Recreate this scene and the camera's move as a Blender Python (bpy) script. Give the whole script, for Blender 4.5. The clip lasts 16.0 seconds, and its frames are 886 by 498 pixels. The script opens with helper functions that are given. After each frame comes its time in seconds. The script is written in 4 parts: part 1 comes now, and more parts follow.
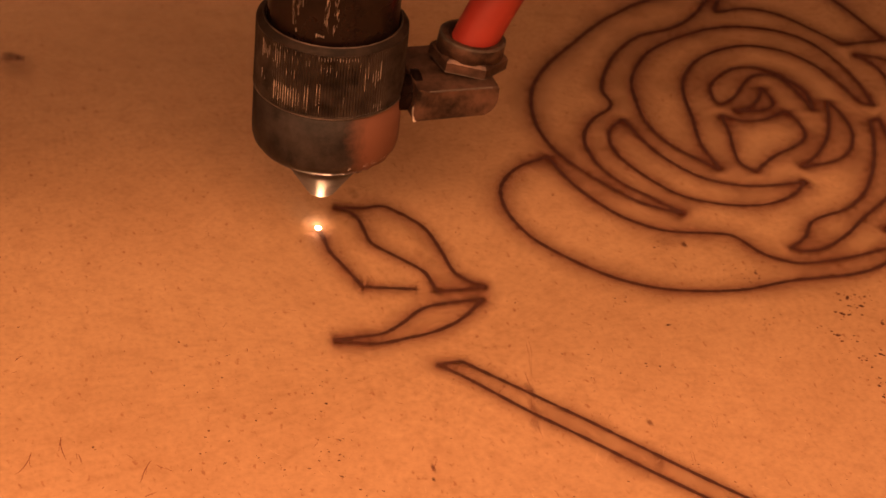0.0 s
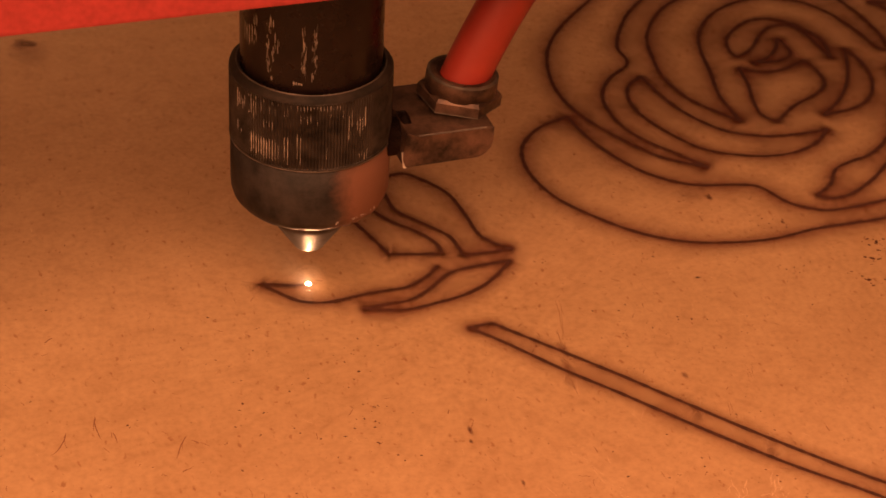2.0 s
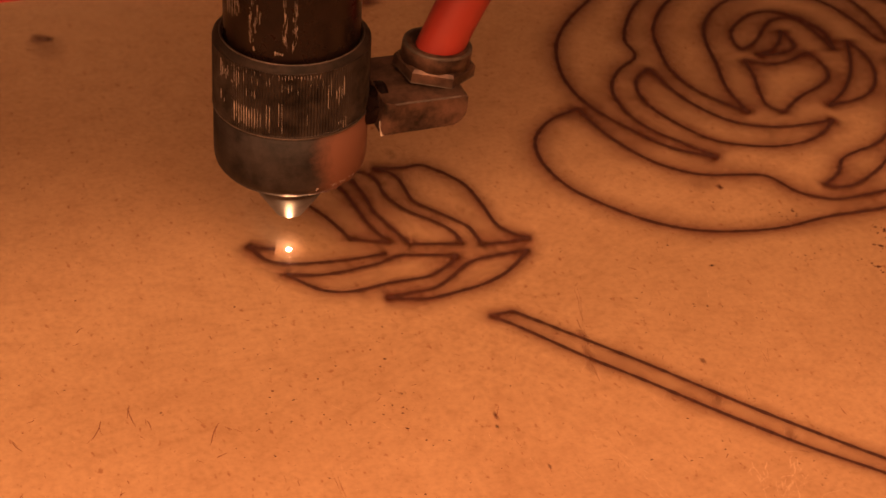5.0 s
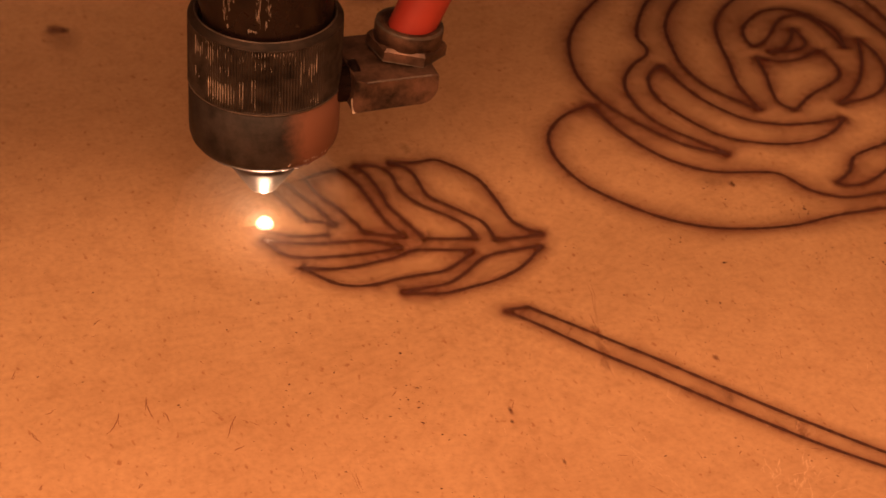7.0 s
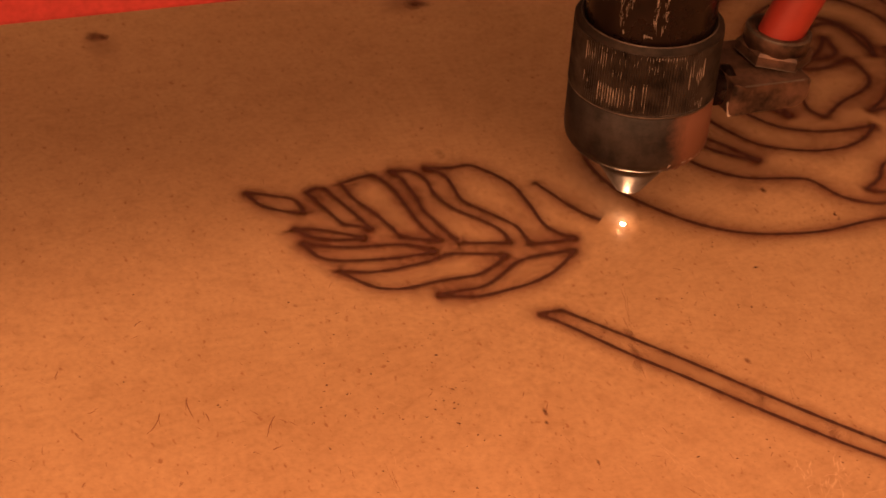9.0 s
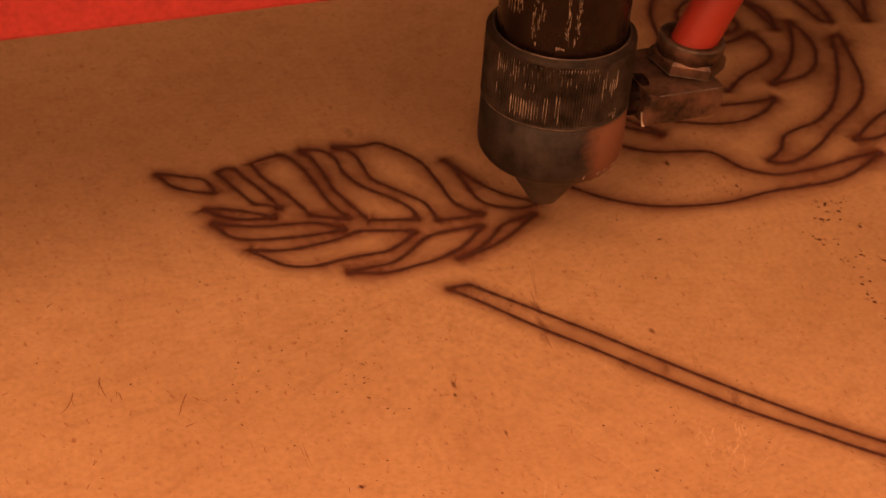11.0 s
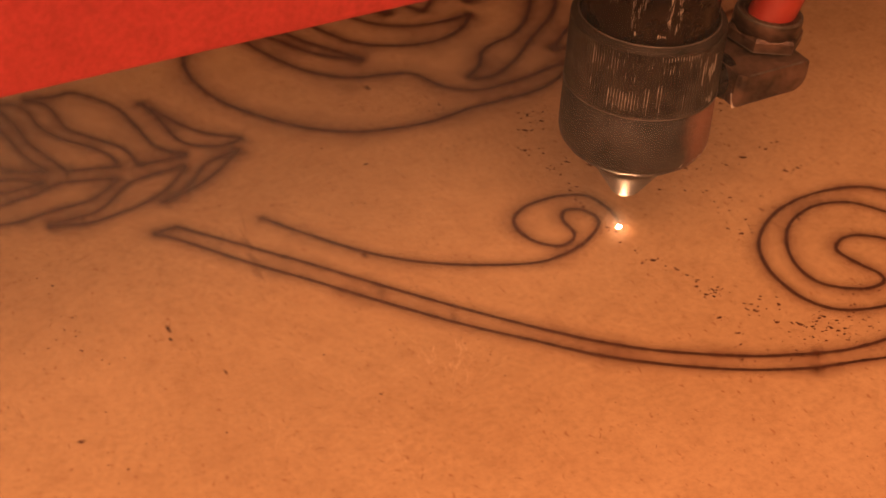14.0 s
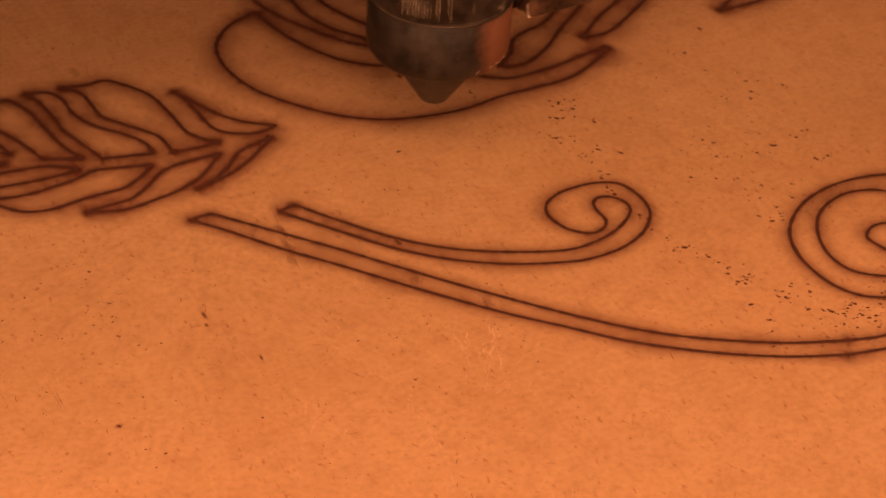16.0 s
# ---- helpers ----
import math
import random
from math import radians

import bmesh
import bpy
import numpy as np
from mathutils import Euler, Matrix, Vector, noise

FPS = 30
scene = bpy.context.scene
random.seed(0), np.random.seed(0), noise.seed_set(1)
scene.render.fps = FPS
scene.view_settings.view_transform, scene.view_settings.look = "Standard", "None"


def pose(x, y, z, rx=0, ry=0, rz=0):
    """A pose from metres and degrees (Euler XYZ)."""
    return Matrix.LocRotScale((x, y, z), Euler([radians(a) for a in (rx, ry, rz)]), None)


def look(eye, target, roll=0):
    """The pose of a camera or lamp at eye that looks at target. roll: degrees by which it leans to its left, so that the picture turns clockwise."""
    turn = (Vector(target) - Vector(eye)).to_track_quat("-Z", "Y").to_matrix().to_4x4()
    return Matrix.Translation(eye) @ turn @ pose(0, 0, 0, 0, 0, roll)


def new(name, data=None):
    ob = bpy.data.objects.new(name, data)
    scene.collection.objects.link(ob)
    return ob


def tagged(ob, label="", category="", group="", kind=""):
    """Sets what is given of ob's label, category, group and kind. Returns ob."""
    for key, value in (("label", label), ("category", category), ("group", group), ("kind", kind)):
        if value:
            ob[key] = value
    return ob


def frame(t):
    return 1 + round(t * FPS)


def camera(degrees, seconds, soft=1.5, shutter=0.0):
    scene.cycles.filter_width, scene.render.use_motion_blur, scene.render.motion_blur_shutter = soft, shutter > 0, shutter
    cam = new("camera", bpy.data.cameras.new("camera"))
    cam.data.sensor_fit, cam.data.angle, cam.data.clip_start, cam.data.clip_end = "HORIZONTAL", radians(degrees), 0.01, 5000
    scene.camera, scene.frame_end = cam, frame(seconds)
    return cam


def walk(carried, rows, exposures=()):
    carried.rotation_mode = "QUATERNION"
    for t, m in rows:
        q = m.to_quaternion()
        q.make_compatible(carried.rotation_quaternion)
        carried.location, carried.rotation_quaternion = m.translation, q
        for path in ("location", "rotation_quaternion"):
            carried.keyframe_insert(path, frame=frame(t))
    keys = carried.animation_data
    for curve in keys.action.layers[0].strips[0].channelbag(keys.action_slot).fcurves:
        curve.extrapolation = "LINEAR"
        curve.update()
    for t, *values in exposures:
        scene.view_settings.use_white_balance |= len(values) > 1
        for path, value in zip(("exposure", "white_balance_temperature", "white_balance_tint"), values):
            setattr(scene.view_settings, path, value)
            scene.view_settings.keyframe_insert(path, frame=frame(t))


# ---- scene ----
cam = camera(24.547, 16.0, soft=1.6, shutter=0.05)
cam.data.dof.use_dof = True
cam.data.dof.focus_distance = 0.352
cam.data.dof.aperture_fstop = 60

rows = [
    (0, pose(-0.10434, -0.27048, 0.22266, 55.568, -5.344, -17.201)),
    (0.1, pose(-0.10491, -0.26906, 0.22164, 55.604, -5.227, -17.436)),
    (0.2, pose(-0.10549, -0.26765, 0.22062, 55.829, -5.009, -17.550)),
    (0.3, pose(-0.10607, -0.26623, 0.21960, 55.907, -4.817, -17.678)),
    (0.4, pose(-0.10665, -0.26481, 0.21858, 55.903, -4.561, -17.701)),
    (0.5, pose(-0.10723, -0.26339, 0.21756, 55.897, -4.351, -17.789)),
    (0.6, pose(-0.10659, -0.26335, 0.21788, 55.771, -4.161, -17.653)),
    (0.7, pose(-0.10595, -0.26331, 0.21819, 55.597, -4.074, -17.661)),
    (0.8, pose(-0.10532, -0.26327, 0.21851, 55.378, -4.030, -17.730)),
    (0.9, pose(-0.10468, -0.26322, 0.21882, 55.232, -3.982, -17.802)),
    (1, pose(-0.10404, -0.26318, 0.21914, 55.136, -3.933, -17.880)),
    (1.1, pose(-0.10415, -0.26351, 0.21868, 55.141, -3.929, -18.068)),
    (1.2, pose(-0.10427, -0.26384, 0.21822, 55.170, -3.925, -18.260)),
    (1.3, pose(-0.10438, -0.26417, 0.21777, 55.115, -3.844, -18.324)),
    (1.4, pose(-0.10449, -0.26450, 0.21731, 55.036, -3.764, -18.387)),
    (1.5, pose(-0.10461, -0.26484, 0.21686, 55.045, -3.685, -18.465)),
    (1.6, pose(-0.10498, -0.26593, 0.21704, 55.072, -3.601, -18.591)),
    (1.7, pose(-0.10534, -0.26703, 0.21723, 55.077, -3.415, -18.563)),
    (1.8, pose(-0.10571, -0.26813, 0.21742, 55.112, -3.282, -18.618)),
    (2, pose(-0.10645, -0.27033, 0.21779, 55.274, -2.850, -18.494)),
    (2.5, pose(-0.10981, -0.27008, 0.21919, 55.154, -3.043, -18.524)),
    (3, pose(-0.11325, -0.26941, 0.21947, 55.060, -3.292, -18.935)),
    (3.5, pose(-0.11617, -0.27075, 0.22142, 54.986, -3.219, -19.279)),
    (4, pose(-0.11628, -0.27181, 0.22042, 55.122, -3.018, -19.458)),
    (6.5, pose(-0.12152, -0.27405, 0.22335, 54.829, -3.553, -19.284)),
    (7, pose(-0.12219, -0.27277, 0.22371, 54.700, -3.650, -19.255)),
    (7.5, pose(-0.12430, -0.27296, 0.22289, 54.879, -3.619, -19.235)),
    (8, pose(-0.12650, -0.27466, 0.22411, 54.945, -3.539, -18.994)),
    (8.5, pose(-0.12717, -0.27460, 0.22442, 54.938, -3.561, -18.927)),
    (9, pose(-0.12589, -0.27681, 0.22554, 54.960, -3.397, -18.604)),
    (11.3, pose(-0.12425, -0.28254, 0.22912, 54.504, -4.096, -21.122)),
    (11.5, pose(-0.12396, -0.28233, 0.22498, 54.630, -4.384, -20.950)),
    (12, pose(-0.12014, -0.28685, 0.22836, 53.688, -3.918, -20.840)),
    (12.1, pose(-0.11878, -0.28717, 0.22811, 53.475, -3.735, -21.642)),
    (12.2, pose(-0.11741, -0.28748, 0.22786, 53.501, -3.952, -23.061)),
    (12.3, pose(-0.11605, -0.28779, 0.22761, 53.271, -3.940, -24.087)),
    (12.4, pose(-0.11469, -0.28811, 0.22736, 52.992, -4.367, -25.735)),
    (12.5, pose(-0.11333, -0.28842, 0.22711, 53.077, -4.417, -26.922)),
    (12.6, pose(-0.11415, -0.28744, 0.22684, 52.996, -4.795, -27.966)),
    (12.7, pose(-0.11498, -0.28646, 0.22658, 52.950, -4.792, -28.490)),
    (12.8, pose(-0.11580, -0.28548, 0.22632, 52.942, -4.701, -28.923)),
    (12.9, pose(-0.11663, -0.28450, 0.22605, 53.166, -4.396, -29.124)),
    (13, pose(-0.11745, -0.28352, 0.22579, 53.432, -4.187, -29.471)),
    (13.5, pose(-0.11806, -0.28500, 0.22555, 53.677, -3.465, -29.720)),
    (14, pose(-0.11894, -0.28275, 0.22384, 53.615, -3.826, -30.063)),
    (14.5, pose(-0.11940, -0.28270, 0.22293, 53.600, -3.854, -30.119)),
    (15, pose(-0.11965, -0.28101, 0.22358, 53.274, -3.874, -29.746)),
    (15.5, pose(-0.12125, -0.28095, 0.22431, 53.189, -3.696, -29.666)),
    (16, pose(-0.12227, -0.28336, 0.22482, 53.274, -3.569, -29.577)),
]

exposures = [(0.0, 0.29), (1.0, 0.09), (2.0, 0.14), (2.5, 0.18), (3.5, 0.35), (4.0, 0.21), (6.5, 0.14), (7.5, 0.14), (8.0, 0.22), (8.5, 0.1), (9.0, 0.07), (11.4, 0.02), (12.0, 0.02), (12.6, -0.09), (13.0, -0.03), (14.5, 0.14), (15.5, 0.11), (16.0, 0.11)]
walk(cam, rows, exposures)

# ---- light: one warm work lamp in front of the machine, an unseen added fill light over it ----
world = bpy.data.worlds.new("world")
scene.world = world
world.use_nodes = True
world.node_tree.nodes["Background"].inputs[0].default_value = (1.0, 0.33, 0.16, 1)
world.node_tree.nodes["Background"].inputs[1].default_value = 0.06

lamp_data = bpy.data.lights.new("work_lamp_light", "AREA")
lamp_data.shape = "RECTANGLE"
lamp_data.size, lamp_data.size_y = 0.90, 0.76
lamp_data.energy = 6.7
lamp_data.spread = radians(119)
lamp_data.color = (1.0, 0.438, 0.212)
LAMP_AT, LAMP_TO = (-0.265, -0.475, 0.402), (-0.16, -0.35, 0.0)
lamp_light = new("work_lamp_light", lamp_data)
lamp_light.matrix_world = look(LAMP_AT, LAMP_TO)

# Added overhead light with no known source; it lifts the dark behind the beam.
fill_data = bpy.data.lights.new("overhead_fill_light", "AREA")
fill_data.shape = "RECTANGLE"
fill_data.size, fill_data.size_y = 1.2, 0.3
fill_data.energy = 4.7
fill_data.color = (1.0, 0.42, 0.22)
fill_light = new("overhead_fill_light", fill_data)
fill_light.matrix_world = look((0.0, 0.45, 1.70), (0.0, 0.12, 0.0))

scene.view_settings.exposure = 0.0
scene.cycles.transparent_max_bounces = 48


# ---- materials ----
def material(name, rough=0.5, metal=0.0, colour=(0.5, 0.5, 0.5)):
    m = bpy.data.materials.new(name)
    m.use_nodes = True
    b = m.node_tree.nodes["Principled BSDF"]
    b.inputs["Base Color"].default_value = (*colour, 1)
    b.inputs["Roughness"].default_value = rough
    b.inputs["Metallic"].default_value = metal
    return m, m.node_tree, b


def node(tree, kind, **values):
    n = tree.nodes.new(kind)
    for key, value in values.items():
        n.inputs[key.replace("_", " ")].default_value = value
    return n


def coords(tree, stretch=(1, 1, 1)):
    c = tree.nodes.new("ShaderNodeTexCoord")
    m = tree.nodes.new("ShaderNodeMapping")
    m.inputs["Scale"].default_value = stretch
    tree.links.new(c.outputs["Object"], m.inputs["Vector"])
    return m.outputs["Vector"]


def ramp(tree, source, stops):
    r = tree.nodes.new("ShaderNodeValToRGB")
    while len(r.color_ramp.elements) < len(stops):
        r.color_ramp.elements.new(0.5)
    for e, (at, colour) in zip(r.color_ramp.elements, stops):
        e.position = at
        e.color = (*colour, 1)
    tree.links.new(source, r.inputs["Fac"])
    return r.outputs["Color"]


def mixed(tree, fac, a, b, how="MIX"):
    m = tree.nodes.new("ShaderNodeMix")
    m.data_type = "RGBA"
    m.blend_type = how
    for socket, value in ((m.inputs["Factor"], fac), (m.inputs[6], a), (m.inputs[7], b)):
        if isinstance(value, (int, float)):
            socket.default_value = value
        elif isinstance(value, tuple):
            socket.default_value = (*value, 1)
        else:
            tree.links.new(value, socket)
    return m.outputs[2]


def noise_of(tree, vector, scale, detail=4.0, rough=0.6):
    n = node(tree, "ShaderNodeTexNoise", Scale=scale, Detail=detail, Roughness=rough)
    tree.links.new(vector, n.inputs["Vector"])
    return n.outputs["Fac"]


def bumped(tree, bsdf, height, strength, distance):
    b = node(tree, "ShaderNodeBump", Strength=strength, Distance=distance)
    tree.links.new(height, b.inputs["Height"])
    tree.links.new(b.outputs["Normal"], bsdf.inputs["Normal"])


def mdf_material():
    """Brown fibreboard: cloudy colour, a matted nap about a millimetre coarse, scattered darker fibre ends."""
    m, t, b = material("fibreboard", 0.62)
    v = coords(t)
    grain = noise_of(t, v, 780, 3, 0.6)
    base = ramp(t, grain, [(0.28, (0.405, 0.247, 0.120)), (0.48, (0.462, 0.289, 0.145)), (0.72, (0.505, 0.322, 0.167))])
    cloud = noise_of(t, v, 26, 5, 0.6)
    base = mixed(t, 0.7, base, ramp(t, cloud, [(0.3, (0.86, 0.81, 0.77)), (0.55, (1.0, 1.0, 1.0)), (0.75, (1.06, 1.07, 1.08))]), "MULTIPLY")
    mottle = noise_of(t, v, 190, 4, 0.65)
    base = mixed(t, 0.85, base, ramp(t, mottle, [(0.30, (0.86, 0.81, 0.78)), (0.46, (0.98, 0.97, 0.96)), (0.70, (1.06, 1.07, 1.09))]), "MULTIPLY")
    ends = noise_of(t, coords(t, (1.0, 0.55, 1.0)), 850, 2, 0.5)
    base = mixed(t, 0.8, base, ramp(t, ends, [(0.635, (1, 1, 1)), (0.74, (0.64, 0.46, 0.36))]), "MULTIPLY")
    t.links.new(base, b.inputs["Base Color"])
    bumped(t, b, grain, 0.2, 0.0003)
    return m


def char_material():
    m, t, b = material("charred_kerf", 0.85)
    v = coords(t)
    t.links.new(ramp(t, noise_of(t, v, 1500, 4), [(0.3, (0.029, 0.0085, 0.004)), (0.7, (0.076, 0.023, 0.0105))]), b.inputs["Base Color"])
    return m


def scorch_material():
    """Brown smoke stain beside a cut: fades outwards from the line by the strip's own side coordinate."""
    m, t, b = material("scorch_stain", 0.8, 0, (0.135, 0.022, 0.008))
    a = t.nodes.new("ShaderNodeAttribute")
    a.attribute_name = "stain"
    n = noise_of(t, coords(t), 420, 4)
    k = node(t, "ShaderNodeMath")
    k.operation = "MULTIPLY"
    t.links.new(a.outputs["Fac"], k.inputs[0])
    t.links.new(ramp(t, n, [(0.25, (0.55,) * 3), (0.75, (1.0,) * 3)]), k.inputs[1])
    t.links.new(k.outputs[0], b.inputs["Alpha"])
    return m


def metal_material(name, low, high, rough, scale, metal=1.0, stain=None, gloss=0.5, relief=0.25):
    """Worn metal; stain: a browner, lighter colour on the side towards +x, with an uneven border."""
    m, t, b = material(name, rough, metal)
    b.inputs["Specular IOR Level"].default_value = gloss
    v = coords(t)
    n = noise_of(t, v, scale, 6, 0.65)
    c = ramp(t, n, [(0.32, low), (0.68, high)])
    if stain:
        x = t.nodes.new("ShaderNodeSeparateXYZ")
        t.links.new(v, x.inputs[0])
        k = node(t, "ShaderNodeMath")
        k.operation = "MULTIPLY_ADD"
        t.links.new(x.outputs["X"], k.inputs[0])
        k.inputs[1].default_value = 95.0
        t.links.new(noise_of(t, v, 110, 6, 0.7), k.inputs[2])
        c = mixed(t, ramp(t, k.outputs[0], [(0.45, (0, 0, 0)), (0.95, (1, 1, 1))]), c, stain)
    t.links.new(c, b.inputs["Base Color"])
    t.links.new(ramp(t, noise_of(t, v, scale * 0.4, 5), [(0.3, (rough - 0.12,) * 3), (0.7, (rough + 0.15,) * 3)]), b.inputs["Roughness"])
    bumped(t, b, n, relief, 0.0002)
    return m


def paint_material():
    m, t, b = material("red_powder_coat", 0.5)
    v = coords(t)
    n = noise_of(t, v, 900, 3, 0.5)
    big = noise_of(t, v, 30, 4)
    c = mixed(t, 0.5, ramp(t, n, [(0.3, (0.36, 0.033, 0.033)), (0.7, (0.46, 0.048, 0.047))]), ramp(t, big, [(0.3, (0.80,) * 3), (0.7, (1,) * 3)]), "MULTIPLY")
    c = mixed(t, 0.6, c, ramp(t, noise_of(t, v, 220, 4, 0.65), [(0.32, (0.78, 0.74, 0.74)), (0.5, (1, 1, 1)), (0.7, (1.12, 1.14, 1.14))]), "MULTIPLY")
    t.links.new(c, b.inputs["Base Color"])
    bumped(t, b, n, 0.35, 0.0003)
    return m


def glow_material(name, colour, strength, see=0.0):
    m = bpy.data.materials.new(name)
    m.use_nodes = True
    t = m.node_tree
    t.nodes.remove(t.nodes["Principled BSDF"])
    out = t.nodes["Material Output"]
    e = t.nodes.new("ShaderNodeEmission")
    e.inputs["Color"].default_value = (*colour, 1)
    e.inputs["Strength"].default_value = strength
    if not see:
        t.links.new(e.outputs[0], out.inputs["Surface"])
        return m
    a, tr = t.nodes.new("ShaderNodeAddShader"), t.nodes.new("ShaderNodeBsdfTransparent")
    t.links.new(e.outputs[0], a.inputs[0])
    t.links.new(tr.outputs[0], a.inputs[1])
    t.links.new(a.outputs[0], out.inputs["Surface"])
    return m


def smoke_material():
    m = bpy.data.materials.new("smoke")
    m.use_nodes = True
    t = m.node_tree
    t.nodes.remove(t.nodes["Principled BSDF"])
    d, g, tr, x = (t.nodes.new("ShaderNode" + k) for k in ("BsdfDiffuse", "BsdfTranslucent", "BsdfTransparent", "MixShader"))
    a = t.nodes.new("ShaderNodeAddShader")
    d.inputs["Color"].default_value = (0.36, 0.42, 0.42, 1)
    g.inputs["Color"].default_value = (0.36, 0.42, 0.42, 1)
    f = t.nodes.new("ShaderNodeAttribute")
    f.attribute_name = "thickness"
    t.links.new(f.outputs["Fac"], x.inputs["Fac"])
    t.links.new(d.outputs[0], a.inputs[0])
    t.links.new(g.outputs[0], a.inputs[1])
    t.links.new(tr.outputs[0], x.inputs[1])
    t.links.new(a.outputs[0], x.inputs[2])
    t.links.new(x.outputs[0], t.nodes["Material Output"].inputs["Surface"])
    return m


def plain_material(name, colour, rough, scale=60.0, vary=0.15, metal=0.0):
    m, t, b = material(name, rough, metal)
    n = noise_of(t, coords(t), scale, 5)
    lo = tuple(c * (1 - vary) for c in colour)
    t.links.new(ramp(t, n, [(0.3, lo), (0.7, colour)]), b.inputs["Base Color"])
    bumped(t, b, n, 0.15, 0.002)
    return m


MDF, CHAR, SCORCH, RED = mdf_material(), char_material(), scorch_material(), paint_material()
TUBE = metal_material("blackened_tube", (0.006, 0.0034, 0.0028), (0.016, 0.0086, 0.0066), 0.26, 300, 0.1, None, 0.24, 0.1)
KNURL = metal_material("dark_knurled_steel", (0.007, 0.0056, 0.0048), (0.052, 0.040, 0.032), 0.48, 260, 0.1, None, 0.2)
SHOULDER = metal_material("dusty_steel_rim", (0.009, 0.007, 0.0055), (0.044, 0.032, 0.024), 0.6, 180, 0.1, None, 0.2)
COLLAR = metal_material("worn_steel_collar", (0.011, 0.0088, 0.0077), (0.047, 0.037, 0.031), 0.52, 190, 0.1, (0.19, 0.085, 0.052), 0.2, 0.06)
BARE = metal_material("bare_metal", (0.12, 0.10, 0.082), (0.66, 0.58, 0.48), 0.45, 500, 0.3)
# Pale rims stand for rubbed edges and for glints painted into the colour.
RIM = metal_material("worn_glint_rim", (0.022, 0.017, 0.013), (0.17, 0.13, 0.10), 0.45, 150, 0.3)
NOZZLE = metal_material("polished_nozzle", (0.055, 0.046, 0.038), (0.095, 0.079, 0.066), 0.56, 300, 0.45)
for key, value in (("Anisotropic", 0.5), ("Anisotropic Rotation", 0.25)):
    NOZZLE.node_tree.nodes["Principled BSDF"].inputs[key].default_value = value
turned = NOZZLE.node_tree.nodes.new("ShaderNodeTangent")
turned.direction_type, turned.axis = "RADIAL", "Z"
NOZZLE.node_tree.links.new(turned.outputs[0], NOZZLE.node_tree.nodes["Principled BSDF"].inputs["Tangent"])
BRASS = metal_material("dull_fitting", (0.010, 0.0065, 0.005), (0.155, 0.088, 0.060), 0.40, 230, 0.3, None, 0.4)
HOSE = plain_material("red_hose", (0.40, 0.042, 0.027), 0.5, 90, 0.25)
SPARK = glow_material("spark", (1.0, 0.46, 0.22), 4000)
FLARE = glow_material("flare", (1.0, 0.55, 0.33), 1700)
STREAK = glow_material("flying_ember", (1.0, 0.36, 0.20), 0.85)
# See-through emitting shells: the hot gas's glow together with imitated lens bloom.
PLUME_BLOOM = glow_material("plume_bloom", (1.0, 0.42, 0.18), 0.027, 1)
CORE = glow_material("core_bloom", (1.0, 0.62, 0.36), 0.75, 1)
HALO = glow_material("halo", (1.0, 0.46, 0.22), 0.022, 1)
SOOT = plain_material("soot", (0.125, 0.036, 0.014), 0.85, 400, 0.7)
FIBRE = plain_material("dark_fibre", (0.20, 0.068, 0.028), 0.8, 300)
PALE = plain_material("pale_fibre", (0.62, 0.42, 0.25), 0.6, 300)
SMOKE = smoke_material()
WALL = plain_material("plaster", (0.62, 0.58, 0.52), 0.9, 6)
FLOOR = plain_material("concrete", (0.30, 0.28, 0.26), 0.85, 8)
STEEL = plain_material("painted_frame", (0.28, 0.28, 0.29), 0.5, 30)


# ---- building helpers ----
def mesh_of(name, bm, *materials):
    me = bpy.data.meshes.new(name)
    bm.to_mesh(me)
    bm.free()
    for m in materials:
        me.materials.append(m)
    return me


def part(name, bm, mat, parent, label=""):
    ob = new(name, mesh_of(name, bm, mat))
    ob.parent = parent
    return tagged(ob, label=label)


def smooth(bm, on=True):
    for face in bm.faces:
        face.smooth = on
    return bm


def box(size, at=(0, 0, 0), bevel=0.0):
    bm = bmesh.new()
    bmesh.ops.create_cube(bm, size=1.0, matrix=Matrix.Translation(at) @ Matrix.Diagonal((*size, 1)))
    if bevel:
        bmesh.ops.bevel(bm, geom=bm.edges[:], offset=bevel, segments=2, profile=0.6, affect="EDGES")
    return bm


def lathe(profile, sides=96, teeth=None, place=None, close=True):
    """A turned body from (radius, z); teeth(i, r, z) may change the radius round the body."""
    bm = bmesh.new()
    rings = []
    for r, z in profile:
        ring = []
        for i in range(sides):
            a = 2 * math.pi * i / sides
            q = teeth(i, r, z) if teeth else r
            ring.append(bm.verts.new((q * math.cos(a), q * math.sin(a), z)))
        rings.append(ring)
    for lo, hi in zip(rings, rings[1:]):
        for i in range(sides):
            j = (i + 1) % sides
            bm.faces.new((lo[i], lo[j], hi[j], hi[i]))
    if close:
        bm.faces.new(rings[0][::-1])
        bm.faces.new(rings[-1])
    if place is not None:
        bm.transform(place)
    bmesh.ops.recalc_face_normals(bm, faces=bm.faces)
    return smooth(bm)


MM = 0.001


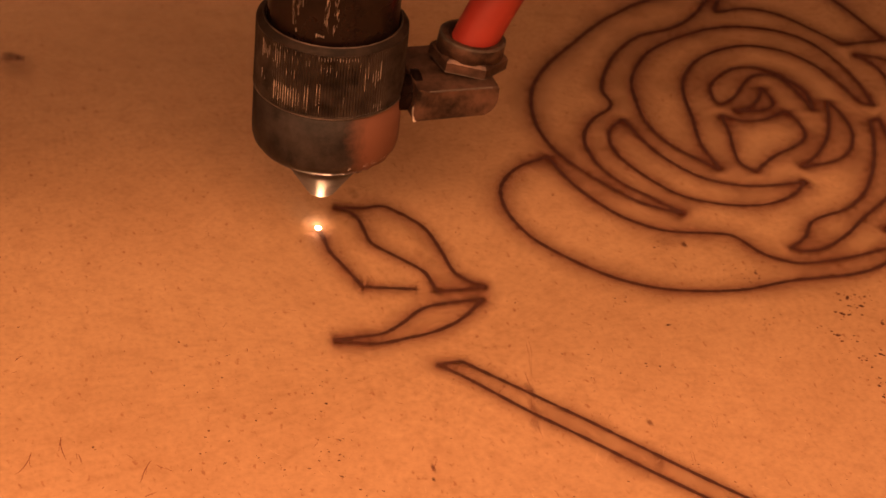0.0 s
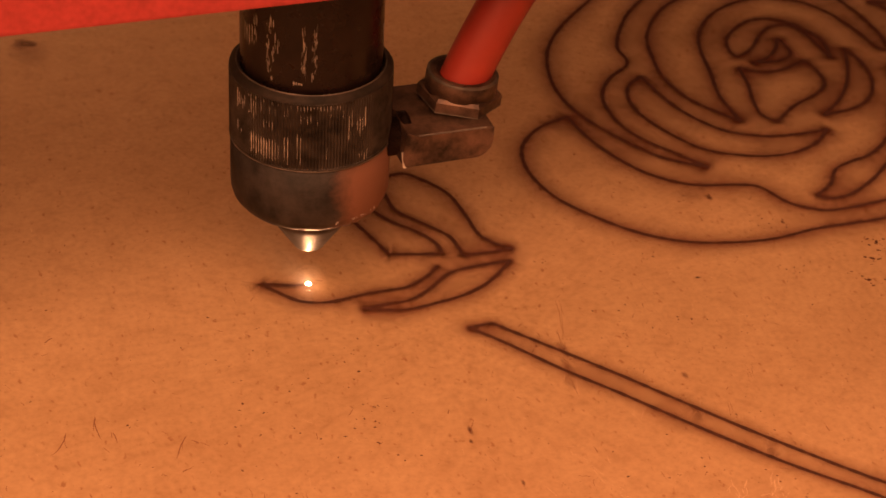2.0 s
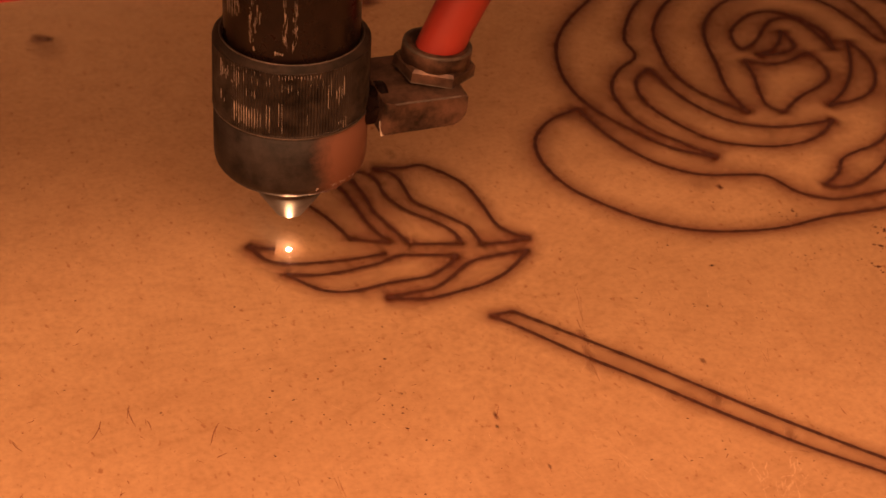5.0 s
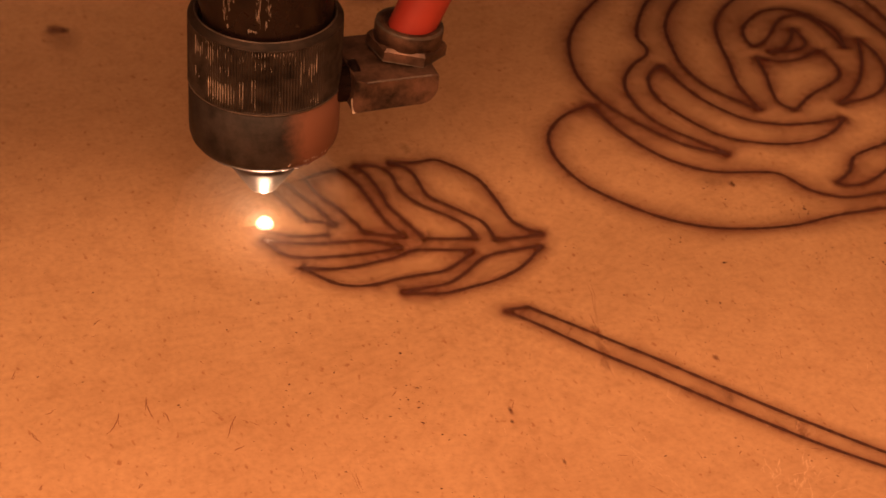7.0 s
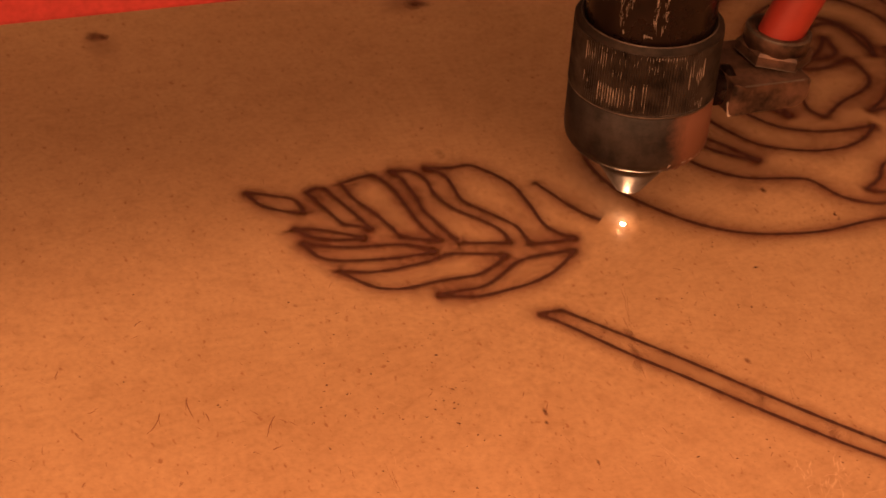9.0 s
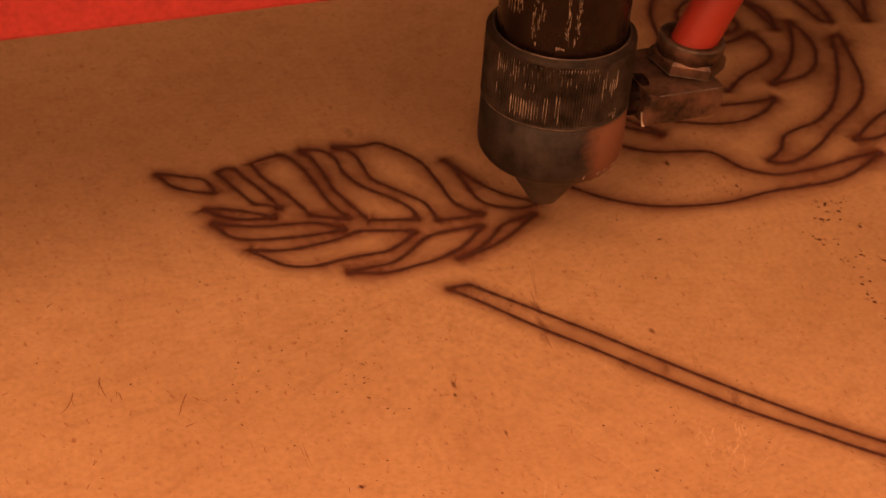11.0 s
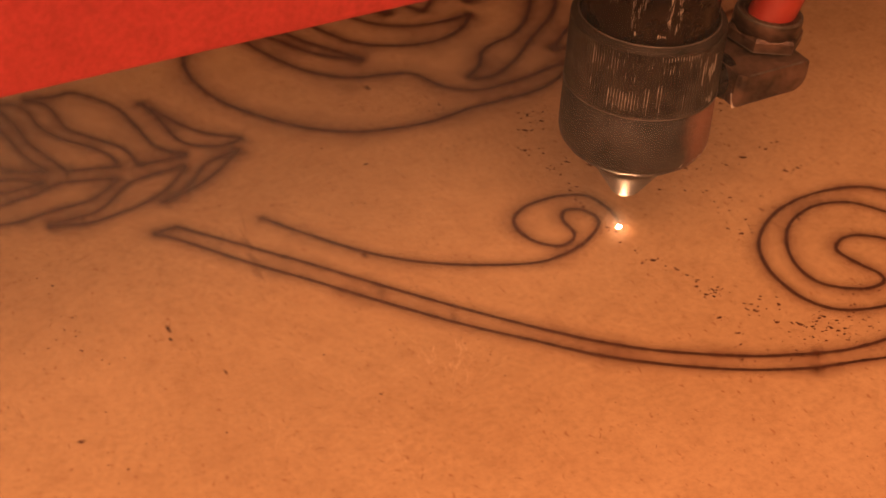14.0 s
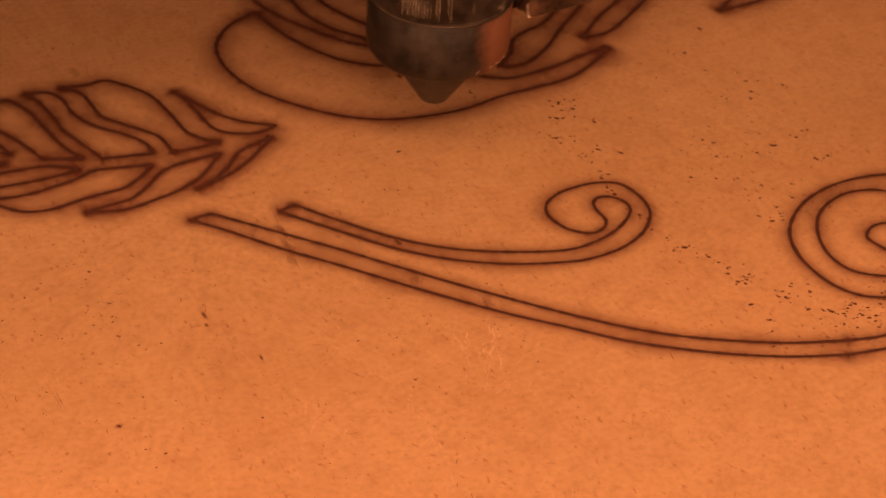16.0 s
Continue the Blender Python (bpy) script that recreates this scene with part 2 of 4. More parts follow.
def spline(*spans):
    """Points in metres, close together, on smooth curves through the spans' knots in millimetres; spans meet in corners."""
    out = []
    for knots in spans:
        k = [Vector(p) for p in knots]
        k = [2 * k[0] - k[1]] + k + [2 * k[-1] - k[-2]]
        for a, b, c, d in zip(k, k[1:], k[2:], k[3:]):
            steps = max(3, int((c - b).length / 0.7))
            for i in range(steps):
                u = i / steps
                p = 0.5 * (2 * b + (c - a) * u + (2 * a - 5 * b + 4 * c - d) * u * u + (3 * b - 3 * c + d - a) * u ** 3)
                out.append(p * MM)
        last = k[-2] * MM
    out.append(last)
    return out


def lengths(points):
    s = [0.0]
    for a, b in zip(points, points[1:]):
        s.append(s[-1] + (b - a).length)
    return s


def along(points, s, f):
    """The point at the fraction f of a line whose running lengths are s."""
    want = min(max(f, 0.0), 1.0) * s[-1]
    i = max(1, min(len(s) - 1, int(np.searchsorted(s, want))))
    span = s[i] - s[i - 1]
    return points[i - 1].lerp(points[i], (want - s[i - 1]) / span if span > 1e-9 else 0.0)


LIFT = [0.0]


def headings(points):
    n = len(points)
    return [(points[min(i + 1, n - 1)] - points[max(i - 1, 0)]).normalized() for i in range(n)]


def corners_of(points, ways):
    """Where a line turns sharply or ends: there the beam dwelt and the stain spreads."""
    out = [(points[0], -ways[0])]
    for i in range(1, len(points) - 1):
        a, b = (points[i] - points[i - 1]), (points[i + 1] - points[i])
        if a.length > 1e-7 and b.length > 1e-7 and a.angle(b) > radians(95):
            out.append((points[i], (a.normalized() - b.normalized()).normalized()))
    if (points[-1] - points[0]).length > 0.0005:
        out.append((points[-1], ways[-1]))
    return out


def burnt_line(name, points, ways, corners=(), ends=(False, False), strong=1.0, spread=1.0):
    """A charred cut, and under it as a part its brown stain: a wide strip that fades to both sides."""
    LIFT[0] = (LIFT[0] + 0.0000021) % 0.00006
    zs, zc = 0.00003 + LIFT[0], 0.00011 + LIFT[0] * 0.4
    bm, kerf = bmesh.new(), bmesh.new()
    fade = bm.verts.layers.float.new("stain")
    steps = ((-4.8, 0.0), (-3.0, 0.12), (-1.7, 0.27), (-0.9, 0.44), (-0.4, 0.66), (0, 0.80), (0.4, 0.66), (0.9, 0.44), (1.7, 0.27), (3.0, 0.12), (4.8, 0.0))
    runs = [[points[0]]]
    for i in range(1, len(points)):
        runs[-1].append(points[i])
        if i < len(points) - 1 and (points[i] - points[i - 1]).length > 1e-7 and (points[i + 1] - points[i]).length > 1e-7 and (points[i] - points[i - 1]).angle(points[i + 1] - points[i]) > radians(50):
            runs.append([points[i]])
    for k, run in enumerate(runs):
        if len(run) < 2:
            continue
        course = headings(run)
        if len(runs) == 1:
            course = ways
        stain, cut = [], []
        sheet = list(zip(run, course, [1.0] * len(run)))
        if k or ends[0]:
            sheet[:0] = [(run[0] - course[0] * far * MM, course[0], f) for far, f in ((1.9, 0.0), (1.0, 0.16), (0.35, 0.45))]
        if k < len(runs) - 1 or ends[1]:
            sheet += [(run[-1] + course[-1] * far * MM, course[-1], f) for far, f in ((0.35, 0.45), (1.0, 0.16), (1.9, 0.0))]
        for p, d, weak in sheet:
            side = Vector((-d.y, d.x))
            wide = 0.66 * spread * (1.0 + 0.45 * noise.noise((p.x * 130, p.y * 130, 3.0)))
            lean = 0.35 * noise.noise((p.x * 60, p.y * 60, 14.0))
            row = []
            for off, f in steps:
                q = p + side * off * MM * wide * (1 + lean * (1 if off > 0 else -1))
                v = bm.verts.new((q.x, q.y, zs + k * 0.0000007))
                v[fade] = f * weak * strong
                row.append(v)
            stain.append(row)
        for p, d in zip(run, course):
            side = Vector((-d.y, d.x))
            w = (0.27 + 0.06 * spread) * MM * (1.0 + 0.6 * noise.noise((p.x * 700, p.y * 700, 9.0)))
            cut.append([kerf.verts.new((*(p + side * o * w), zc + h + k * 0.0000007)) for o, h in ((-1, 0), (0, 0.00003), (1, 0))])
        for mesh, rows_ in ((bm, stain), (kerf, cut)):
            for a, b in zip(rows_, rows_[1:]):
                for j in range(len(a) - 1):
                    mesh.faces.new((a[j], a[j + 1], b[j + 1], b[j]))
    for k, (p, d) in enumerate(corners):
        rings = []
        for r, f in ((0.05, 0.12), (0.8, 0.10), (1.8, 0.06), (3.6, 0.0)):
            ring = []
            for i in range(14):
                a = 2 * math.pi * i / 14
                q = p + d * r * 0.55 * MM + Vector((math.cos(a), math.sin(a))) * r * MM * (1 + 0.3 * noise.noise((p.x * 90 + math.cos(a), p.y * 90 + math.sin(a), 5)))
                v = bm.verts.new((q.x, q.y, zs - 0.0000011 * (k + 1)))
                v[fade] = f * strong * 0.85
                ring.append(v)
            rings.append(ring)
        bm.faces.new(rings[0])
        for lo, hi in zip(rings, rings[1:]):
            for i in range(14):
                bm.faces.new((lo[i], lo[(i + 1) % 14], hi[(i + 1) % 14], hi[i]))
    for mesh in (bm, kerf):
        bmesh.ops.recalc_face_normals(mesh, faces=mesh.faces)
        for face in mesh.faces:
            if face.normal.z < 0:
                face.normal_flip()
    line = part(name, kerf, CHAR, board, "charred line scored by the laser")
    part("scorch_stain", bm, SCORCH, line, "soft brown smoke stain")
    return line


# ---- the room and the machine's bed ----
def room():
    for name, size, at in (("wall_north", (4.2, 0.1, 2.6), (0, 2.05, 0.5)), ("wall_south", (4.2, 0.1, 2.6), (0, -2.05, 0.5)),
                           ("wall_east", (0.1, 4.0, 2.6), (2.05, 0, 0.5)), ("wall_west", (0.1, 4.0, 2.6), (-2.05, 0, 0.5))):
        ob = new(name, mesh_of(name, box(size, at), WALL))
        tagged(ob, "plain plastered workshop wall in dim light", "wall", kind="structure")
    tagged(new("ceiling", mesh_of("ceiling", box((4.2, 4.2, 0.1), (0, 0, 1.85)), WALL)), "plain pale ceiling over the workshop", "ceiling", kind="structure")
    tagged(new("floor", mesh_of("floor", box((4.2, 4.2, 0.1), (0, 0, -0.85)), FLOOR)), "bare grey concrete workshop floor", "floor", kind="structure")


room()

# Unseen housing, added to go with the fill light.
fill_light_box = tagged(new("fill_light_box"), "unseen box round the added warm fill light", "lamp")
part("housing", box((1.26, 0.36, 0.06), (0.0, 0.45, 1.77), 0.006), STEEL, fill_light_box)

machine_bed = tagged(new("machine_bed"), "grey painted steel machine bed under the fibreboard sheet", "machine bed")
part("bed_plate", box((1.1, 0.9, 0.02), (0.02, 0.05, -0.016), 0.002), STEEL, machine_bed)
part("bed_base", box((1.06, 0.86, 0.77), (0.02, 0.05, -0.413), 0.004), STEEL, machine_bed)

# ---- the board with its drawing ----
board = tagged(new("fibreboard_sheet", mesh_of("fibreboard_sheet", box((0.80, 0.60, 0.006), (0.02, 0.04, -0.003), 0.0006), MDF)),
               "brown fibreboard sheet with a rose scored by laser", "board")


def done_line(*spans, strong=1.14, spread=1.4):
    points = spline(*spans)
    ways = headings(points)
    burnt_line("scored_outline", points, ways, corners_of(points, ways), (True, True), strong, spread)


done_line([(6.6, 21.4), (6.5, 24.4), (6, 28.3), (3, 32.9), (-1.2, 39), (-1.5, 43.9), (-1.8, 48.3), (-3.4, 51), (-5.3, 52.4)], [(-5.3, 52.4), (0.1, 51.3), (4, 51.4), (6.8, 48.8), (10.4, 42.6), (11.4, 35), (11.7, 27.7), (13.5, 23.9), (16.3, 21.2)], [(16.3, 21.2), (11.9, 21.3), (6.6, 21.4)])
done_line([(14.6, 17.7), (10.8, 14.2), (7.5, 11.7), (2.7, 9.6), (-2.3, 8.6), (-8.2, 7.9), (-12.4, 8.7), (-16.3, 10.1)], [(-16.3, 10.1), (-11.8, 10.4), (-7.2, 10.6), (-3, 12.8), (1.1, 16), (4.5, 17.4), (10.5, 17.7), (14.6, 17.7)])
done_line([(0.3, 0.0), (4.7, 0.2)], [(4.7, 0.2), (14.3, -11.2), (21.6, -20.0), (28.6, -28.9), (35.5, -37.6), (42.4, -45.8), (49.3, -53.6), (56.5, -61.1), (64.2, -67.7), (72.6, -73.2), (81.4, -78), (91.2, -81.8)], strong=1.05, spread=1.05)
done_line([(0.3, 0.0), (5.2, -6.0), (12.2, -15.6), (19.4, -24.3), (26.3, -33.1), (33.2, -41.6), (40.1, -49.6), (47.3, -56.9), (54.4, -64.3), (62.1, -70.6), (70.3, -76.2), (79.1, -81.1), (88.6, -85)], strong=1.05, spread=1.05)
done_line([(88.6, -85), (96, -86.6), (106.3, -88.7), (118.8, -86.5), (132.7, -80.9), (141.7, -71.6), (143.8, -59.4), (136.4, -47.2), (130, -42.9), (119.5, -41.9), (109.9, -44.5), (102.4, -50.2), (98.9, -57.4), (98.6, -65.6), (100.8, -71.2), (104.8, -74.5), (112.3, -76.4), (121.2, -75.8), (127.9, -71.2), (128.4, -65.6), (125.7, -60.1), (121.7, -56.8), (118.1, -56.2), (115.1, -57.8), (114.4, -59.8), (115.7, -64.3), (117.2, -68.3), (116, -70.6), (111.9, -70.7), (107.3, -68.1), (104.6, -64.6), (104.4, -58.9), (107.3, -52.4), (112.3, -47.6), (119.6, -45.3), (126.7, -47.1), (131.6, -53), (135.8, -62), (133.1, -71.6), (124, -78.9), (110.5, -83.7), (98.5, -83.6), (91.2, -81.8)], strong=1.05, spread=1.05)
done_line([(64.8, 38.6), (57, 44.5), (51.6, 53.1), (48.1, 60.7), (46.2, 67.7), (45.9, 75.9), (47.8, 85.2), (51.3, 93.3), (57.5, 101.4), (66, 109.4), (75.5, 117.8), (83.3, 123.2), (93.4, 128.3), (117.7, 135.7)], [(117.7, 135.7), (107.6, 126.5), (101.8, 120), (93.4, 114), (83.6, 111.2), (75.2, 104.2), (69.2, 95.9), (65.8, 88.8), (65.8, 83.8), (64.4, 80.8), (59.3, 77), (55.5, 72.1), (53.7, 66.6), (53.7, 58.7), (56.1, 51.7), (60.8, 44.6), (64.8, 38.6)], strong=1.1, spread=1.8)
done_line([(143.6, 101.4), (131.6, 100.8)], [(131.6, 100.8), (127.7, 108.2), (122.7, 116.5), (115.6, 120.9), (107.3, 120.8), (117.2, 131.3), (136.1, 132)], [(136.1, 132), (140.1, 121), (143.6, 101.4)], strong=1.1, spread=1.8)
done_line([(125.8, 73.5), (126.9, 82.7), (126.4, 93.3), (123.8, 103.2), (117.9, 109.5), (108.9, 112.6), (99.8, 111.8), (89.4, 107.7), (81.4, 102.1), (74.5, 92.6), (71.7, 83), (70.5, 73.4), (72.5, 63.8), (79.2, 53.2)], [(79.2, 53.2), (79.2, 63.9), (81.6, 74.2), (83.6, 83.7), (86.6, 90.9), (92.4, 97.9), (100, 102.2), (107.7, 103.4), (115, 100.2), (119.5, 94.2), (122.1, 84.7), (123.3, 75.6), (125.8, 73.5)], strong=1.1, spread=1.8)
done_line([(66, 76), (66.7, 69.0), (68.2, 61.6), (71.6, 54.3), (75.6, 49.7), (82.1, 46.6), (89.6, 45.8), (95.8, 46.2)], [(95.8, 46.2), (91, 41.9), (85.4, 39.6), (78.9, 39.5), (72.2, 41.7), (66.3, 45.8), (61.9, 53.7), (59.6, 60.7), (59.4, 66.9), (61.5, 72.4), (66, 76)], strong=1.1, spread=1.8)
done_line([(110.7, 73.2), (112.4, 80.9), (110.5, 87.6), (106.5, 92.8), (100.5, 93.7), (94.7, 90.3), (91.2, 86.4), (89.8, 81.6), (90.3, 78.6)], [(90.3, 78.6), (95.1, 81.6), (100.6, 87.7), (104.5, 90), (108.4, 89.2), (110.2, 83.8), (110.7, 73.2)], strong=1.1, spread=1.8)
done_line([(92.4, 75.6), (96.4, 76.7), (100.3, 80.1), (102.9, 84.6)], [(102.9, 84.6), (103.2, 81), (102.6, 77.3), (100, 75.4), (96.3, 75), (92.4, 75.6)], strong=1.1, spread=1.8)
done_line([(88.5, 74.4), (91, 72.4), (94.5, 71.1), (98.9, 71.7), (104.2, 74.1)], [(104.2, 74.1), (104.9, 69.6), (104.1, 63.7), (100.3, 60), (93.2, 56.5), (86.6, 51.4)], [(86.6, 51.4), (84.6, 55.1), (85.5, 60.7), (87.4, 67.4), (88.5, 74.4)], strong=1.1, spread=1.8)
done_line([(115.7, 76.7), (116.4, 70.4), (115.3, 63.2), (111.6, 56.7), (106.3, 52.9), (97.6, 51.5)], [(97.6, 51.5), (104.1, 56.7), (109.2, 63), (112.8, 69.7), (115.7, 76.7)], strong=1.1, spread=1.8)
done_line([(107.4, 20.4), (99.6, 15.8), (91.4, 13.1), (76.7, 13), (66.5, 11.9), (57.3, 12.9), (48.9, 15.5), (41.5, 20.6), (35, 28.4), (30.6, 36), (28.8, 44.5), (29.5, 51.6), (31.9, 56.6), (37, 61.3), (44.2, 64)], [(44.2, 64), (45.0, 56.2), (47.7, 47.1), (52.1, 39.1), (58.7, 33.5), (67.6, 31.2), (71.8, 29.3), (75, 22.7), (79.5, 19), (84, 18), (93.7, 18.7), (101.8, 20.1), (107.4, 20.2)], strong=1.1, spread=1.8)
done_line([(81.7, 23.6), (86.4, 26.8), (89.9, 31.4), (94, 33.3), (100.1, 35.1), (106.6, 40.1), (112.9, 48.5), (118.6, 59.2), (121.9, 67.3)], [(121.9, 67.3), (124.1, 67.5), (122.6, 61), (118.6, 47.6), (113, 39.5), (102.2, 31.5), (95.7, 26.3), (88.7, 22.4), (84.1, 22), (81.7, 23.6)], strong=1.1, spread=1.8)
done_line([(104.1, 26), (112.6, 32.2), (119.5, 36), (128, 40.6)], [(128, 40.6), (135, 41.8), (126.2, 34.5), (115.9, 28.2), (109.7, 25.6), (104.1, 26)], strong=1.1, spread=1.8)
done_line([(132.3, 95.7), (134.4, 91.7), (134.9, 84.7), (134.1, 71.5)], [(134.1, 71.5), (140.4, 86.1), (138.1, 93.1), (132.3, 95.7)], strong=1.1, spread=1.8)
done_line([(138.8, 23.5), (147.2, 28.1), (158.3, 32.3)], [(158.3, 32.3), (162.8, 27.5), (151, 23.7), (138.8, 23.5)], strong=1.1, spread=1.8)

CUTS = []
CUTS.append((-0.63, 0.9, spline([(3, 22.9), (-6.8, 25.3)], [(-6.8, 25.3), (-8.7, 32.7), (-10, 37.5), (-10.1, 43.3), (-10.9, 49.8), (-12.4, 52.8)], [(-12.4, 52.8), (-8.3, 51.8), (-6.2, 48.5), (-6, 42.3), (-3.8, 36.6), (0.3, 31.5), (2.8, 26.9), (3, 22.9)])))
CUTS.append((0.94, 2.62, spline([(0.9, 19.5), (-2.1, 16.8), (-6.3, 14.6), (-9.2, 14.4), (-14.9, 14.3), (-19.6, 13.7), (-22.9, 13.8), (-26.8, 15.3), (-29.7, 18.6), (-32, 22.1)], [(-32, 22.1), (-27.5, 20.4), (-23.2, 19.9), (-18.5, 20.3), (-14.4, 20.8), (-10, 22.2), (-6.7, 21.6), (0.9, 19.5)])))
CUTS.append((2.76, 4.05, spline([(-10.2, 26.7), (-13.7, 28.2), (-17.2, 29.8)], [(-17.2, 29.8), (-17.9, 32.9), (-19.6, 38.4), (-22.3, 44.8), (-23.3, 50.7)], [(-23.3, 50.7), (-20.2, 51.8), (-16.4, 52.6)], [(-16.4, 52.6), (-15.2, 50.8), (-13.6, 46.2), (-13, 40.9), (-12.1, 32.9), (-10.2, 26.7)])))
CUTS.append((4.17, 5.43, spline([(-12, 23.6), (-16.4, 23.4), (-22, 23.6), (-30.6, 25), (-34.4, 27.3), (-35.7, 30.5), (-36.5, 32.6)], [(-36.5, 32.6), (-33.3, 30.8), (-27.2, 28.8), (-18.5, 27.6), (-14.5, 25.8), (-12, 23.6)])))
CUTS.append((5.62, 6.52, spline([(-22.1, 33.6), (-24, 35.4), (-26.8, 36.5)], [(-26.8, 36.5), (-28.8, 42.6), (-30.9, 49.3)], [(-30.9, 49.3), (-28.9, 50.3), (-27, 49.9)], [(-27, 49.9), (-26.3, 47.2), (-25, 43.8), (-23.2, 38.2), (-22.1, 33.6)])))
CUTS.append((6.58, 7.34, spline([(-24, 31.1), (-29.6, 31.9), (-33.6, 33.8), (-35.8, 36), (-36.8, 37.6)], [(-36.8, 37.6), (-31.9, 36), (-27.9, 33.8), (-24, 31.1)])))
CUTS.append((7.49, 8.22, spline([(-33.1, 42.3), (-36.5, 43.7), (-40.4, 46.5), (-41.9, 49.5), (-42.7, 52.2)], [(-42.7, 52.2), (-38.3, 50.1), (-34.3, 47.7), (-33.3, 45.2), (-33.1, 42.3)])))
CUTS.append((8.51, 9.73, spline([(15.2, 42.1), (17.3, 37), (19.7, 31.3), (23, 26.5), (28.5, 22.2)], [(28.5, 22.2), (26.2, 21.3), (22.6, 21.6), (18.3, 24.3), (16.8, 27.7), (16.6, 32.7), (16.2, 38.7), (15.2, 42.1)])))
CUTS.append((9.82, 10.9, spline([(26.4, 18.7), (21.4, 17.7), (17.7, 16.3), (14.3, 13), (9.2, 9.6), (5.5, 8.4)], [(5.5, 8.4), (13.1, 10.4), (18.6, 13.1), (23.2, 16.4), (26.4, 18.7)])))
CUTS.append((11.12, 15.83, spline([(20.1, -3.7), (25.5, -11.8), (32.5, -21.1), (40.5, -28.4), (49.5, -33.7), (59.4, -37.7), (65.6, -37.9), (71.7, -36.4), (76.9, -33.2), (78.4, -30.2), (77.1, -27.1), (74.6, -26), (72.6, -27.1), (71.8, -29.6), (71.7, -32.8), (69.8, -34.9), (66.7, -35.2), (63.8, -32.7), (62.6, -29.6), (62.6, -26.2), (64.4, -23.4), (68.4, -21.5), (73.8, -21.2), (77.4, -21.8), (80.7, -23.7), (82, -27.7), (81.7, -32.3), (79.7, -36), (75.4, -39.5), (69.5, -41.6), (62.9, -42), (57.4, -40.8), (47.6, -36.9), (38.8, -31.3), (31, -24), (24, -14.8), (16.6, -4.7)], [(16.6, -4.7), (20.1, -3.7)])))


# dark grains on the board, in millimetres: the coarse ones, then finer ones from the back of the board to its front
COARSE = ((60.4, 28.4), (85.5, 6.1), (87.0, 2.9), (82.0, 1.3), (88.4, -3.1), (78.1, -4.9), (83.6, -11.9), (87.1, -14.7), (117.3, -25.5), (78.6, -34.1), (80.5, -46.4), (-33.2, -47.5), (83.4, -59.3), (88.7, -66.8), (93.9, -67.4))
GRAINS = ((16.3, 40.2), (-70.9, 24.0), (130.4, 18.9), (-72.3, 14.9), (-43.8, 14.8), (121.4, 11.9), (-22.2, -7.0), (80.9, -7.4), (133.1, -7.5), (-35.2, -9.2), (-43.6, -10.3), (-63.2, -10.9), (-22.4, -16.9), (-23.9, -22.0), (-24.5, -26.0), (78.0, -26.4), (-22.3, -29.7), (122.2, -32.9), (-26.9, -42.5), (12.4, -44.7), (25.6, -45.7), (101.1, -46.6), (83.0, -50.8), (-11.2, -55.6), (-29.0, -56.8), (16.3, -58.1), (93.9, -73.8), (99.3, -74.0), (97.2, -74.4), (98.9, -78.3))
FINE_A = ((40.0, 49.7), (55.6, 30.3), (58.6, 30.2), (56.6, 23.7), (67.4, 19.0), (69.3, 18.3), (67.9, 17.0), (65.6, 16.9), (70.8, 16.8), (18.9, 16.4), (63.4, 15.7), (66.3, 15.7), (20.3, 15.6), (70.7, 15.0), (68.4, 14.3), (39.8, 13.6), (42.0, 13.6), (66.0, 12.5), (118.8, 12.3), (41.3, 12.3), (-36.2, 9.4), (-27.8, 9.2), (84.2, 7.4), (-50.2, 7.3), (87.3, 6.6), (89.0, 5.7), (83.6, 5.4), (121.2, 4.1), (63.8, 3.6), (84.5, 3.4), (-38.4, 3.4), (69.8, 3.2), (-84.7, 2.6), (-36.1, 2.5), (68.1, 2.4), (-45.3, 2.4), (66.0, 2.3), (64.3, 2.1), (-19.8, 2.0), (83.2, 0.7))
FINE_B = ((127.2, 0.6), (65.1, 0.6), (66.3, 0.5), (85.7, 0.2), (-43.4, 0.2), (30.2, -0.6), (-77.6, -0.7), (-17.0, -0.8), (23.7, -0.9), (-21.4, -0.9), (-22.1, -1.8), (28.4, -2.0), (126.9, -3.0), (-23.9, -3.8), (-42.4, -4.3), (81.0, -5.6), (-31.2, -6.6), (77.9, -6.8), (125.2, -6.9), (118.9, -7.0), (37.9, -7.3), (40.3, -7.7), (32.4, -8.3), (43.0, -8.5), (123.7, -9.2), (63.9, -9.3), (14.2, -10.0), (-25.2, -10.7), (79.9, -11.8), (-44.5, -11.9), (14.4, -12.4), (79.8, -13.1), (-40.8, -13.6), (79.9, -15.2), (-24.1, -15.8), (-46.2, -15.9), (-26.1, -16.1), (105.0, -17.8), (32.4, -17.9), (79.8, -18.4))
